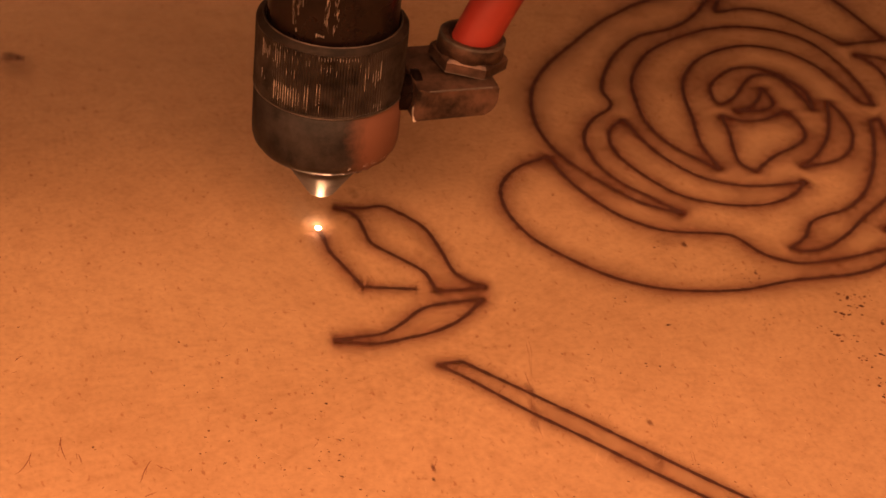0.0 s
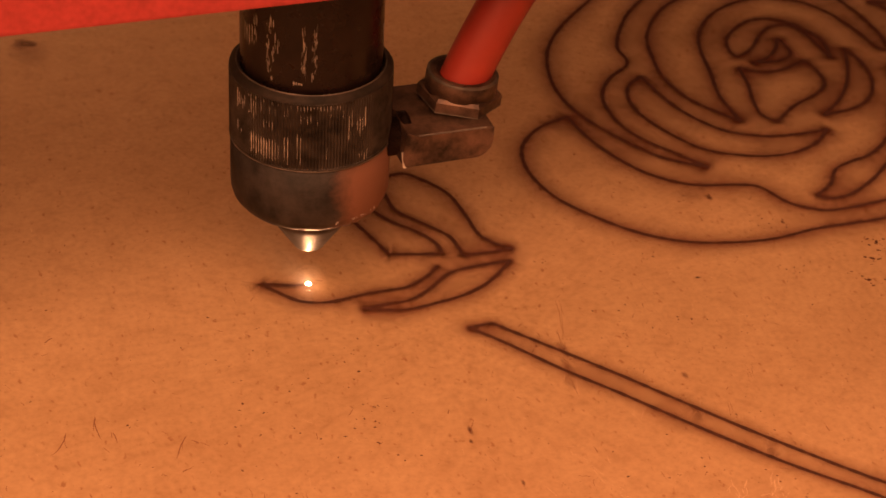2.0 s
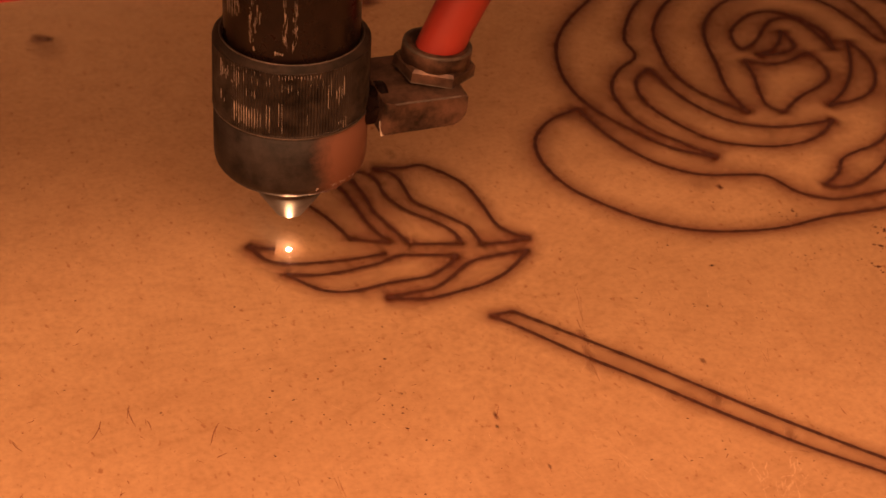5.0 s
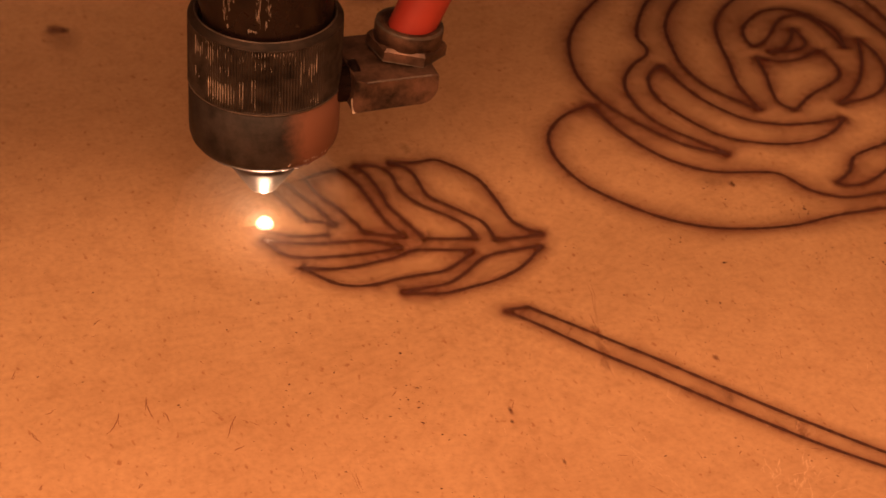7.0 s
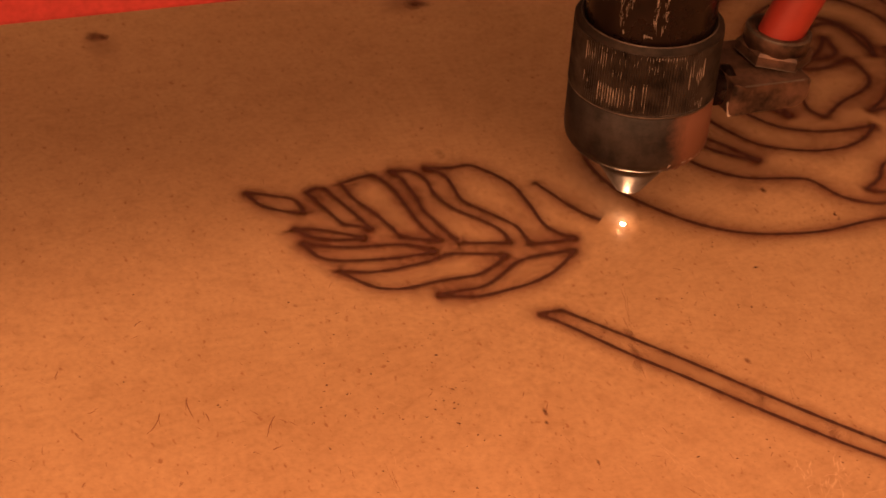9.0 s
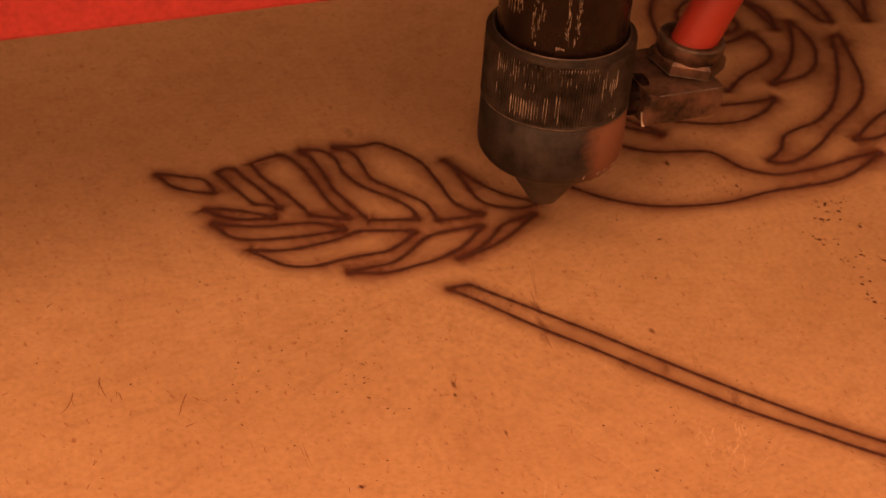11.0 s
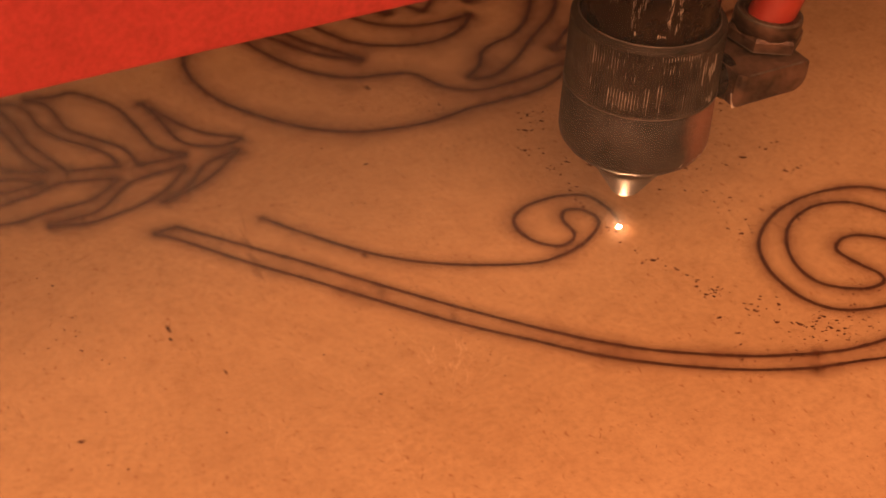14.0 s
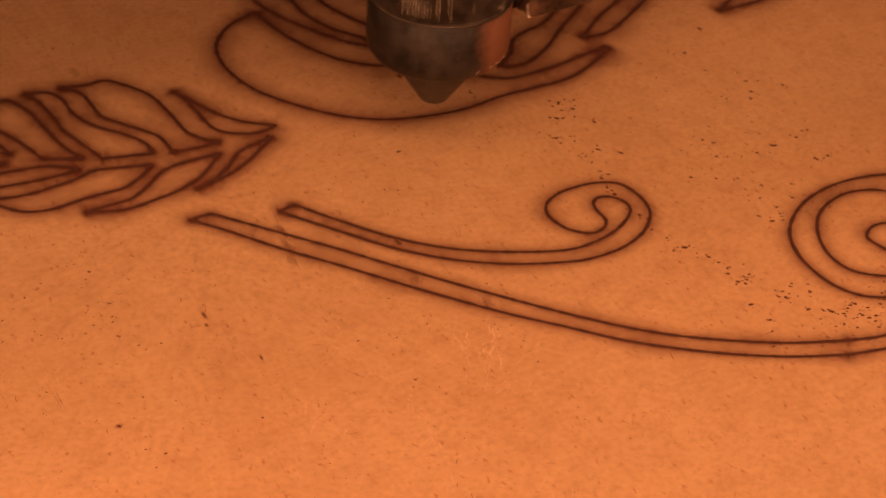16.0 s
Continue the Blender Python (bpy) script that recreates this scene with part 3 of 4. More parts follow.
FINE_C = ((-36.9, -18.8), (-42.7, -19.0), (-26.3, -19.2), (106.5, -19.5), (-48.5, -19.6), (-3.5, -20.0), (80.7, -20.1), (-36.3, -20.2), (78.7, -20.5), (-23.4, -20.5), (-27.2, -21.4), (-33.4, -22.5), (125.9, -23.5), (78.0, -23.6), (104.1, -23.8), (106.1, -24.9), (123.4, -25.0), (78.3, -25.0), (112.5, -26.3), (-47.7, -26.9), (95.1, -27.7), (-31.9, -27.8), (99.5, -30.2), (77.4, -31.4), (103.5, -32.0), (125.2, -33.2), (123.7, -33.5), (-40.7, -34.5), (102.5, -35.7), (106.4, -35.9), (112.2, -37.9), (12.3, -38.3), (78.1, -39.1), (103.5, -39.3), (109.5, -42.0), (-30.9, -42.3), (79.2, -42.5), (104.5, -43.2), (99.6, -44.1), (103.9, -45.1))
FINE_D = ((-22.4, -45.6), (51.4, -45.7), (78.0, -46.3), (20.4, -46.4), (-30.3, -46.7), (18.8, -46.8), (114.4, -47.4), (81.6, -48.9), (59.7, -51.4), (-30.3, -51.7), (36.1, -52.4), (38.8, -52.5), (83.6, -53.0), (-31.5, -54.5), (83.3, -56.5), (38.5, -57.0), (85.4, -58.4), (37.2, -58.4), (-31.6, -59.2), (85.4, -59.6), (15.1, -59.6), (84.4, -60.4), (19.1, -61.5), (37.9, -63.0), (89.3, -65.2), (81.6, -65.9), (82.1, -71.0), (90.3, -71.5), (92.7, -72.9), (80.4, -73.8), (98.4, -76.8), (78.1, -77.4), (93.7, -77.7), (100.6, -78.4), (79.9, -78.8))
# loose drifts of the finest dust: (x, y, half widths, count)
DRIFTS = ((86, 5, 2.0, 3.0, 8), (78, -10, 2.0, 9.0, 12), (89, -66, 3.0, 2.0, 14), (97, -75, 5.0, 3.0, 22), (84, -58, 2.0, 2.5, 10), (108, -30, 9, 12, 70), (107, -18, 9, 7, 40), (103, -76, 5, 3, 36), (112, -73, 6, 2.5, 16), (92, -80, 6, 2, 14), (67, 17, 3, 2, 8), (58, 29, 3.5, 2.0, 14),
          (-22, -20, 3, 6, 14), (14, -14, 1.2, 5, 20), (40, -9, 8, 4, 12), (35, -40, 6, 6, 24), (80, -78, 8, 3, 14))
FIBRES = ((-68, -7.3, -1.82, 6.1), (-73.3, -10.4, -1.9, 6.1), (-54.5, -16.1, -2.2, 5.9), (-65.9, -12.2, -1.42, 2.6), (-57.1, -24.7, 0.42, 2.2), (-88.3, -11.8, -1.31, 3.1), (-89.1, 3.1, 0.98, 2.2), (-72.7, 14.4, 0.91, 2.3), (-89.5, -25.9, 1.11, 1.3), (-74.2, -29.8, 1.14, 1.4), (-83.8, -7.1, -2.5, 1.5))


def speck(bm, x, y, size, r):
    a0, n = r.uniform(0, 6.3), r.randint(5, 7)
    long, turn = r.uniform(1.0, 2.2), r.gauss(-0.5, 0.6)
    ring = []
    for i in range(n):
        a = a0 + 2 * math.pi * i / n
        q = size * r.uniform(0.6, 1.2)
        u, v = q * long * math.cos(a), q * math.sin(a)
        ring.append((x + u * math.cos(turn) - v * math.sin(turn), y + u * math.sin(turn) + v * math.cos(turn)))
    low = [bm.verts.new((px * MM, py * MM, 0.00002)) for px, py in ring]
    top = bm.verts.new((x * MM, y * MM, 0.00002 + size * 0.4 * MM))
    for i in range(n):
        bm.faces.new((low[i], low[(i + 1) % n], top))


def dirt():
    r = random.Random(21)
    bm = bmesh.new()
    for places, size in ((COARSE, 0.39), (GRAINS, 0.28), (FINE_A, 0.21), (FINE_B, 0.21), (FINE_C, 0.21), (FINE_D, 0.21)):
        for x, y in places:
            grown = size * (1.3 if x > 70 and y < 20 and size < 0.3 else 1.0 if x > 70 else 0.72)
            speck(bm, x, y, grown * r.uniform(0.8, 1.2), r)
            for k in range(r.choice((1, 2, 3)) if x > 70 and y < 20 else r.choice((0, 0, 1))):
                speck(bm, x + r.gauss(0, 0.9), y + r.gauss(0, 0.9), grown * r.uniform(0.3, 0.7), r)
    for x, y, sx, sy, n in DRIFTS:
        for i in range(n):
            speck(bm, x + r.gauss(0, sx), y + r.gauss(0, sy), r.choice((0.11, 0.15, 0.19, 0.26) if x > 80 and y < -50 else (0.07, 0.09, 0.12, 0.16)), r)
    speck(bm, 46.8, 3.9, 0.34, r)
    for i in range(320):
        speck(bm, r.gauss(10, 50), r.gauss(-30, 45), r.choice((0.06, 0.07, 0.08, 0.10)), r)
    for i in range(500):
        speck(bm, r.uniform(-110, 130), r.uniform(-115, 130), r.choice((0.04, 0.05, 0.06, 0.08)), r)
    ob = new("soot_dust", mesh_of("soot_dust", bm, SOOT))
    ob.parent = board
    tagged(ob, "dark brown soot specks and splinters", kind="stuff")
    bm = bmesh.new()
    for x, y, a, n in FIBRES:
        hair(bm, x, y, a, n, 0.17, r)
        hair(bm, x + r.gauss(0, 0.2), y + r.gauss(0, 0.2), a + r.gauss(0, 0.15), n * 0.6, 0.10, r)
    for i in range(230):
        x, y, a = r.uniform(-110, 60), r.uniform(-110, 70), r.gauss(1.5, 0.6)
        hair(bm, x, y, a, r.uniform(0.5, 2.2), r.uniform(0.06, 0.13), r)
    for x, y, a, n in ((-8.9, -27.4, 1.1, 3.8), (-40, -40, 1.5, 6), (14.6, -9, 1.4, 4), (17.8, -1, 1.4, 5), (18.4, 1.2, -1.85, 9), (15.6, -8, -1.85, 13), (12.9, -17, -1.75, 6), (44, -26, 1.3, 4), (32.6, -21, -1.6, 3), (6.5, -51, -1.1, 4), (-4.6, -40.6, -1.7, 2.2), (36, -34, 1.3, 3)):
        for k in range(2):
            hair(bm, x + r.gauss(0, 0.3), y + r.gauss(0, 0.3), a + r.gauss(0, 0.05), n, 0.06, r, 0.3)
    ob = new("fibre_dust", mesh_of("fibre_dust", bm, FIBRE))
    ob.parent = board
    tagged(ob, "fine dark brown wood fibres", kind="stuff")
    bm = bmesh.new()
    for x, y in ((25, -61), (31, -60), (27, -66), (23, -92), (34, -57), (29, -63), (12, -21), (20, -30), (-5, -60), (8, -75)):
        for k in range(4):
            hair(bm, x + r.gauss(0, 2.0), y + r.gauss(0, 2.0), r.gauss(0.9, 0.5), r.uniform(2.0, 6.0), 0.07, r, 0.5)
    for x, y in ((30.1, -33.2), (38.1, -44.8), (33.4, -38.5), (33.7, -54.2), (28.1, -54.1), (31.0, -57.5)):
        for k in range(12):
            hair(bm, x + r.gauss(0, 1.1), y + r.gauss(0, 1.3), r.gauss(1.0, 0.5), r.uniform(0.7, 2.6), r.uniform(0.10, 0.18), r)
    for i in range(46):
        u = i / 45
        hair(bm, 5 + 8 * math.sin(u * 2.6) + r.gauss(0, 0.4), -35 - 48 * u, -1.2 - 0.6 * u + r.gauss(0, 0.3), r.uniform(0.6, 2.0), 0.10, r)
    for i in range(160):
        hair(bm, r.uniform(-110, 110), r.uniform(-115, 60), r.uniform(0, 3.1), r.uniform(0.8, 3.0), 0.06, r)
    ob = new("pale_fluff", mesh_of("pale_fluff", bm, PALE))
    ob.parent = board
    tagged(ob, "fine pale raised wood fibres", kind="stuff")


def hair(bm, x, y, a, length, width, r, curl=1.0):
    bend = r.gauss(0, 0.14) * curl
    left, right = [], []
    for i in range(6):
        u = i / 5
        w = width * (0.35 + 1.3 * u * (1 - u) * 2) / 2
        left.append(bm.verts.new(((x - w * math.sin(a)) * MM, (y + w * math.cos(a)) * MM, 0.000024)))
        right.append(bm.verts.new(((x + w * math.sin(a)) * MM, (y - w * math.cos(a)) * MM, 0.00003)))
        x, y, a = x + length / 5 * math.cos(a), y + length / 5 * math.sin(a), a + bend / 2 + r.gauss(0, 0.12) * curl
    for i in range(5):
        bm.faces.new((right[i], right[i + 1], left[i + 1], left[i]))


def smudge(x, y, wide, tall, strength, seed):
    """A burn stain with soft uneven edges."""
    bm = bmesh.new()
    fade = bm.verts.layers.float.new("stain")
    rings = []
    for k, f in enumerate((1.0, 0.75, 0.35, 0.0)):
        ring = []
        for i in range(20):
            a = 2 * math.pi * i / 20
            q = (0.05 + k / 3) * (1 + 0.35 * noise.noise((math.cos(a) * 1.4, math.sin(a) * 1.4, seed)))
            v = bm.verts.new(((x + wide * q * math.cos(a)) * MM, (y + tall * q * math.sin(a)) * MM, 0.000012 + 0.0000007 * seed))
            v[fade] = f * strength
            ring.append(v)
        rings.append(ring)
    bm.faces.new(rings[0])
    for lo, hi in zip(rings, rings[1:]):
        for i in range(20):
            bm.faces.new((lo[i], lo[(i + 1) % 20], hi[(i + 1) % 20], hi[i]))
    ob = new("burn_smudge", mesh_of("burn_smudge", bm, SCORCH))
    ob.parent = board


dirt()
for k, (x, y, w, h, f) in enumerate(((-60, 121, 2.2, 2.6, 0.9), (-58, 120, 1.4, 1.8, 0.9), (-59, 117, 5, 6, 0.35), (15, 120, 3, 3, 0.8), (12, 120, 7, 5, 0.4), (0, 57, 1.5, 2, 0.4), (14.5, -9.5, 0.8, 2.4, 0.45), (13.4, -15, 1.0, 2.8, 0.42), (38.3, -44.6, 1.0, 2.4, 0.32), (29.5, -34.0, 1.4, 1.2, 0.15), (12.0, -19.5, 0.8, 2.0, 0.22), (57, 30, 4, 3, 0.22), (-8.8, -26.9, 0.5, 1.5, 1.0), (-9.6, -29.6, 0.4, 0.7, 0.9), (-4.8, -41.6, 0.4, 0.8, 0.8), (32.4, -22.5, 0.7, 1.2, 0.7), (60.4, 28.4, 0.7, 1.2, 0.9), (86.1, 13.3, 1.4, 1.0, 0.8), (30.1, -33.2, 1.5, 2.0, 0.2), (117.3, -25.5, 0.6, 0.6, 0.7), (46.8, 3.9, 0.9, 0.4, 0.7), (-33.2, -47.5, 1.2, 0.5, 0.7))):
    smudge(x, y, w, h, f, k + 1)

# the laser does not run quite evenly: millimetres ahead of an even pace, by seconds
AHEAD = ((0, 0), (0.5, 0.5), (0.94, 0), (1.4, 0.9), (1.8, 1.3), (2.0, 0.9), (2.2, 0.9), (2.62, 0.2), (2.76, 0), (3.3, -0.6), (3.7, -1.5), (4.0, 0.3), (4.05, 0.2), (4.2, 0), (6.3, 0), (6.5, 0.5), (6.58, 0), (11.1, 0), (11.8, 1.0), (12.3, -1.5),
         (12.5, -0.8), (12.7, -0.6), (13.0, 1.2), (13.5, 0.8), (14.0, 2.9), (14.5, 4.1), (15.0, 3.7), (15.2, 2.7), (15.6, 1.7), (15.83, 0))


def ahead(t):
    return float(np.interp(t, [q[0] for q in AHEAD], [q[1] for q in AHEAD])) * MM


# pieces of the lines that the laser burns: (time, object)
BURNS = []


def burning_lines():
    for start, end, points in CUTS:
        s = lengths(points)
        ways = headings(points)
        spots = corners_of(points, ways)
        pieces = max(1, round((end - start) / 0.1))
        for i in range(pieces):
            a, b = i / pieces * s[-1], (i + 1) / pieces * s[-1]
            run, turn = [], []
            for edge in (a, b):
                k = max(1, min(len(s) - 1, int(np.searchsorted(s, edge))))
                u = (edge - s[k - 1]) / max(s[k] - s[k - 1], 1e-9)
                run.append(points[k - 1].lerp(points[k], u))
                turn.append(ways[k - 1].lerp(ways[k], u).normalized())
            mid = [k for k, q in enumerate(s) if a + 2e-5 < q < b - 2e-5]
            line = [run[0]] + [points[k] for k in mid] + [run[1]]
            face = [turn[0]] + [ways[k] for k in mid] + [turn[1]]
            here = [c for c in spots if any((c[0] - q).length < 2e-5 for q in line)]
            ob = burnt_line("burnt_segment", line, face, here, (i == 0, i == pieces - 1), 1.05 if end > 15 else 1.14, 1.05 if end > 15 else 1.4)
            when = start + (end - start) * (i + 1) / pieces
            BURNS.append((when - ahead(when) / s[-1] * (end - start), ob))


burning_lines()


# ---- the laser head ----
laser_head = tagged(new("laser_engraver"), "dark worn metal laser engraver nozzle unit with red hose", "laser engraver")


def mm(*profile):
    return [(r * MM, z * MM) for r, z in profile]


FACING = 249.5  # the side that faces the front of the machine, in degrees round the head


def flakes(radius, marks):
    """Bare bright metal where the black has worn off: thin raised slivers (degrees from the facing side, z0, z1, width in mm)."""
    bm = bmesh.new()
    for deg, z0, z1, width in marks:
        a0 = radians(FACING + deg)
        half = width / radius / 2
        n = max(2, int((z1 - z0) / 0.6))
        rows_ = []
        for i in range(n + 1):
            z = z0 + (z1 - z0) * i / n
            sway = 0.25 * half * noise.noise((deg * 3.1, z * 2.0, 1.0))
            w = half * (0.6 + 0.5 * noise.noise((deg * 1.7, z * 3.0, 7.0)) + 0.3) * (0.4 if i in (0, n) else 1)
            rows_.append([bm.verts.new((r * MM * math.cos(a), r * MM * math.sin(a), z * MM)) for a, r in ((a0 + sway - w, radius - 0.05), (a0 + sway - w * 0.6, radius + 0.05), (a0 + sway + w * 0.6, radius + 0.05), (a0 + sway + w, radius - 0.05))])
        for lo, hi in zip(rows_, rows_[1:]):
            for j in range(3):
                bm.faces.new((lo[j], lo[j + 1], hi[j + 1], hi[j]))
    bmesh.ops.recalc_face_normals(bm, faces=bm.faces)
    return smooth(bm)


def tube_marks():
    """Runs of scratches down the tube, with a smear where they end."""
    r, out = random.Random(4), []
    for x in (-61, -57, -53, -49):
        out.append((x, 53.2 + r.random(), 56.6 + r.random(), 0.18))
    for low, high, z0, z1, n in ((-47, -42, 53.0, 58.5, 9), (-33, -26, 49.8, 59.5, 26), (-25, -21, 50.5, 56.0, 7), (-3, 1, 49.6, 59.0, 20), (5, 9, 49.2, 59.0, 22)):
        for i in range(n):
            z = r.uniform(z0, z1)
            out.append((r.uniform(low, high), z, z + r.uniform(0.4, 2.0), r.uniform(0.05, 0.15)))
    for x in (-28, -9, -7, -5, -3):
        out.append((x, 48.6 + r.random() * 0.3, 49.2 + r.random() * 0.4, 0.5))
    return out


def chips():
    r, out = random.Random(12), []
    for i in range(26):
        z = 22.0 + abs(r.gauss(0, 0.45))
        out.append((r.uniform(24, 62), z, z + r.uniform(0.15, 0.6), r.uniform(0.10, 0.28)))
    return out


TEETH = 160


def ridge_marks():
    """Where the knurl is rubbed bright: patches of neighbouring ridges (from, to in degrees, z0, z1, spread of the ends, share of ridges, width)."""
    r, out = random.Random(9), []
    step = 360 / TEETH
    first = -FACING % step
    patches = ((-39, -20, 34.4, 38.9, 0.5, 1.0, 0.17), (-19, -14, 34.6, 38.2, 1.2, 0.7, 0.10), (-55, -30, 41.2, 45.4, 1.2, 0.9, 0.11), (-42, -6, 45.2, 46.0, 0.3, 0.75, 0.10), (-4, 26, 44.9, 46.1, 0.25, 1.0, 0.16),
               (-13, -10, 34.2, 40.5, 0.8, 1.0, 0.13), (-3, 0, 34.2, 41.0, 1.2, 1.0, 0.12), (0, 6, 42.4, 45.0, 0.7, 1.0, 0.13), (-28, -6, 40.2, 43.0, 1.0, 0.6, 0.10), (-24, -8, 43.2, 45.4, 0.8, 0.5, 0.09), (10, 20, 41.5, 44.0, 1.0, 0.4, 0.09), (20, 30, 42.8, 44.8, 0.9, 0.6, 0.09),
               (33, 46, 38.0, 44.6, 2.2, 0.85, 0.15), (41, 48, 33.9, 36.0, 0.6, 0.8, 0.13), (-60, -48, 36.5, 40.0, 1.5, 0.4, 0.08), (8, 30, 35.0, 40.0, 2.0, 0.18, 0.08))
    for low, high, z0, z1, loose, share, width in patches:
        for k in range(int((low - first) // step), int((high - first) // step) + 1):
            if r.random() < share:
                a, b = z0 + abs(r.gauss(0, loose)), z1 - abs(r.gauss(0, loose))
                if b - a > 0.25:
                    out.append((k * step + first, a, b, width * r.uniform(0.55, 0.95)))
    return out


def build_head():
    tube = part("lens_tube", lathe(mm((11.9, 44), (12.1, 44.6), (12.1, 118), (11.7, 119))), TUBE, laser_head, "scratched black lens tube")
    part("scratch_patch", flakes(12.1, tube_marks()), BARE, tube, "bright bare metal scratches")

    def teeth(i, r, z):
        return r - (0.00022 if i % 2 and 0.0337 < z < 0.0461 else 0.0)

    ring = part("knurled_ring", lathe(mm((13.4, 33.0), (14.0, 33.15), (14.0, 33.6), (14.0, 33.8), (14.0, 46.0), (14.0, 46.2), (13.9, 46.35), (12.0, 46.4)), TEETH * 2, teeth), KNURL, laser_head, "blackened knurled steel ring")
    for poly in ring.data.polygons:
        poly.use_smooth = not 0.0335 < poly.center.z < 0.0462
    bm = lathe(mm((13.9, 46.3), (13.93, 46.4), (13.3, 46.95), (12.85, 47.3), (12.8, 47.35), (12.3, 47.2), (12.15, 46.4)), 144, None, None, False)
    for v in bm.verts:
        v.co += Vector((v.co.x, v.co.y, 0)).normalized() * 0.00012 * noise.noise(v.co * 420)
    part("shoulder", bm, SHOULDER, ring, "dusty chamfered rim")
    part("lip", lathe(mm((12.86, 47.28), (12.84, 47.46), (12.66, 47.5), (12.56, 47.36)), 120, None, None, False), RIM, ring)
    part("worn_ridge_band", flakes(14.0, ridge_marks()), BARE, ring, "bright worn knurl ridges")
    part("bright_rim", lathe(mm((13.98, 33.12), (14.06, 33.2), (14.06, 33.34), (13.98, 33.42)), 120, None, None, False), RIM, ring)
    bm = lathe(mm((8.9, 19.7), (11.6, 19.9), (12.6, 20.5), (13.5, 21.7), (13.8, 22.8), (13.88, 24.0), (13.88, 33.0), (13.0, 33.1)), 144)
    for v in bm.verts:
        a = math.degrees(math.atan2(v.co.y, v.co.x)) % 360
        if v.co.z < 0.0222 and 262 < a < 350:
            v.co.z += 0.0005 * noise.noise((a * 0.35, v.co.z * 900, 2))
            v.co.x *= 1 - 0.012 * abs(noise.noise((a * 0.5, 1.0, v.co.z * 500)))
    part("collar", bm, COLLAR, laser_head, "smooth dark steel collar with a chipped lower edge")
    part("chipped_edge", flakes(13.72, chips()), BARE, laser_head, "bright chips along the collar's lower edge")
    part("nozzle", lathe(mm((1.0, 10.6), (1.2, 9.6), (1.8, 9.15), (2.4, 9.1), (2.75, 9.3), (3.0, 9.7), (6.4, 14.9), (9.4, 19.75), (9.0, 20.4), (8.0, 20.6))), NOZZLE, laser_head, "bright conical metal nozzle")
    fitting()
    part("mount_block", box((0.034, 0.032, 0.024), (0, 0.0025, 0.128), 0.001), STEEL, laser_head)


def fitting():
    """The air inlet: neck, elbow block with a rubbed edge, hexagonal nut with a round collar, red hose."""
    stub = Matrix.Translation((0.0115, -0.0045, 0.0325)) @ pose(0, 0, 0, 0, 90, 0)
    part("inlet_stub", lathe(mm((3.4, 0), (3.4, 3.0), (4.2, 3.2), (4.2, 4.6)), 32, None, stub), TUBE, laser_head)
    bm = box((0.0154, 0.0172, 0.0060), (0.0221, -0.0023, 0.0330))
    for v in bm.verts:
        if v.co.z < 0.033 and v.co.x < 0.02:
            v.co.x -= 0.0008
            v.co.z -= 0.0004
    low = [e for e in bm.edges if all(v.co.z < 0.033 and v.co.x > 0.022 for v in e.verts)]
    bmesh.ops.bevel(bm, geom=low, offset=0.0034, segments=5, profile=0.5, affect="EDGES")
    near = [e for e in bm.edges if all(v.co.x < 0.0150 and v.co.y < -0.010 for v in e.verts)]
    bmesh.ops.bevel(bm, geom=near, offset=0.0012, segments=1, affect="EDGES")
    bmesh.ops.bevel(bm, geom=[e for e in bm.edges if e.calc_length() > 0.003], offset=0.0004, segments=2, profile=0.6, affect="EDGES")
    bmesh.ops.subdivide_edges(bm, edges=[e for e in bm.edges if e.calc_length() > 0.004], cuts=5, use_grid_fill=True)
    for v in bm.verts:
        v.co += Vector((0, -1, 1)) * 0.00012 * noise.noise(v.co * 380)
    elbow = part("elbow_body", bm, BRASS, laser_head, "dull block-shaped metal elbow fitting")
    rub = bmesh.new()
    for x0, x1 in ((0.0162, 0.0226), (0.0227, 0.0284)):
        bmesh.ops.create_cube(rub, size=1.0, matrix=Matrix.Translation(((x0 + x1) / 2, -0.01078, 0.03585)) @ pose(0, 0, 0, 45, 0, 0) @ Matrix.Diagonal((x1 - x0, 0.00024, 0.00020, 1)))
    part("worn_edge", rub, RIM, elbow, "edge rubbed bright")
    at = Matrix.Translation((0.0266, -0.0008, 0.0360)) @ pose(0, 0, 0, 0, 6, 0) @ pose(0, 0, 0, 0, 0, -22)
    part("hex_nut", smooth(lathe(mm((6.8, -0.3), (7.5, 0.0), (7.5, 2.0), (7.0, 2.6), (5.8, 2.8)), 6, None, at), False), BRASS, elbow, "worn hexagonal hose nut")
    # Pale ring painted in for the glint along the nut's lower edge.
    part("nut_glint", smooth(lathe(mm((7.44, -0.05), (7.56, 0.06), (7.56, 0.22), (7.44, 0.3)), 6, None, at, False), False), RIM, elbow)
    part("nut_collar", lathe(mm((6.4, 2.3), (6.4, 5.0), (6.2, 5.5), (5.2, 5.6), (4.8, 5.5), (4.5, 4.8)), 48, None, at), BRASS, elbow, "round collar of the nut")
    # Pale ring that gives the collar's mouth its glint by colour.
    part("lip_glint", lathe(mm((6.36, 5.15), (6.34, 5.5), (6.1, 5.62), (5.8, 5.58)), 48, None, at, False), RIM, elbow)
    bm = bmesh.new()
    bmesh.ops.create_cone(bm, cap_ends=True, segments=3, radius1=0.0009, radius2=0.0003, depth=0.0028, matrix=Matrix.Translation((0.0143, -0.0096, 0.0305)) @ pose(0, 0, 0, 172, 16, 30))
    part("metal_shard", bm, BARE, elbow, "torn metal shard")
    bm = bmesh.new()
    rings = []
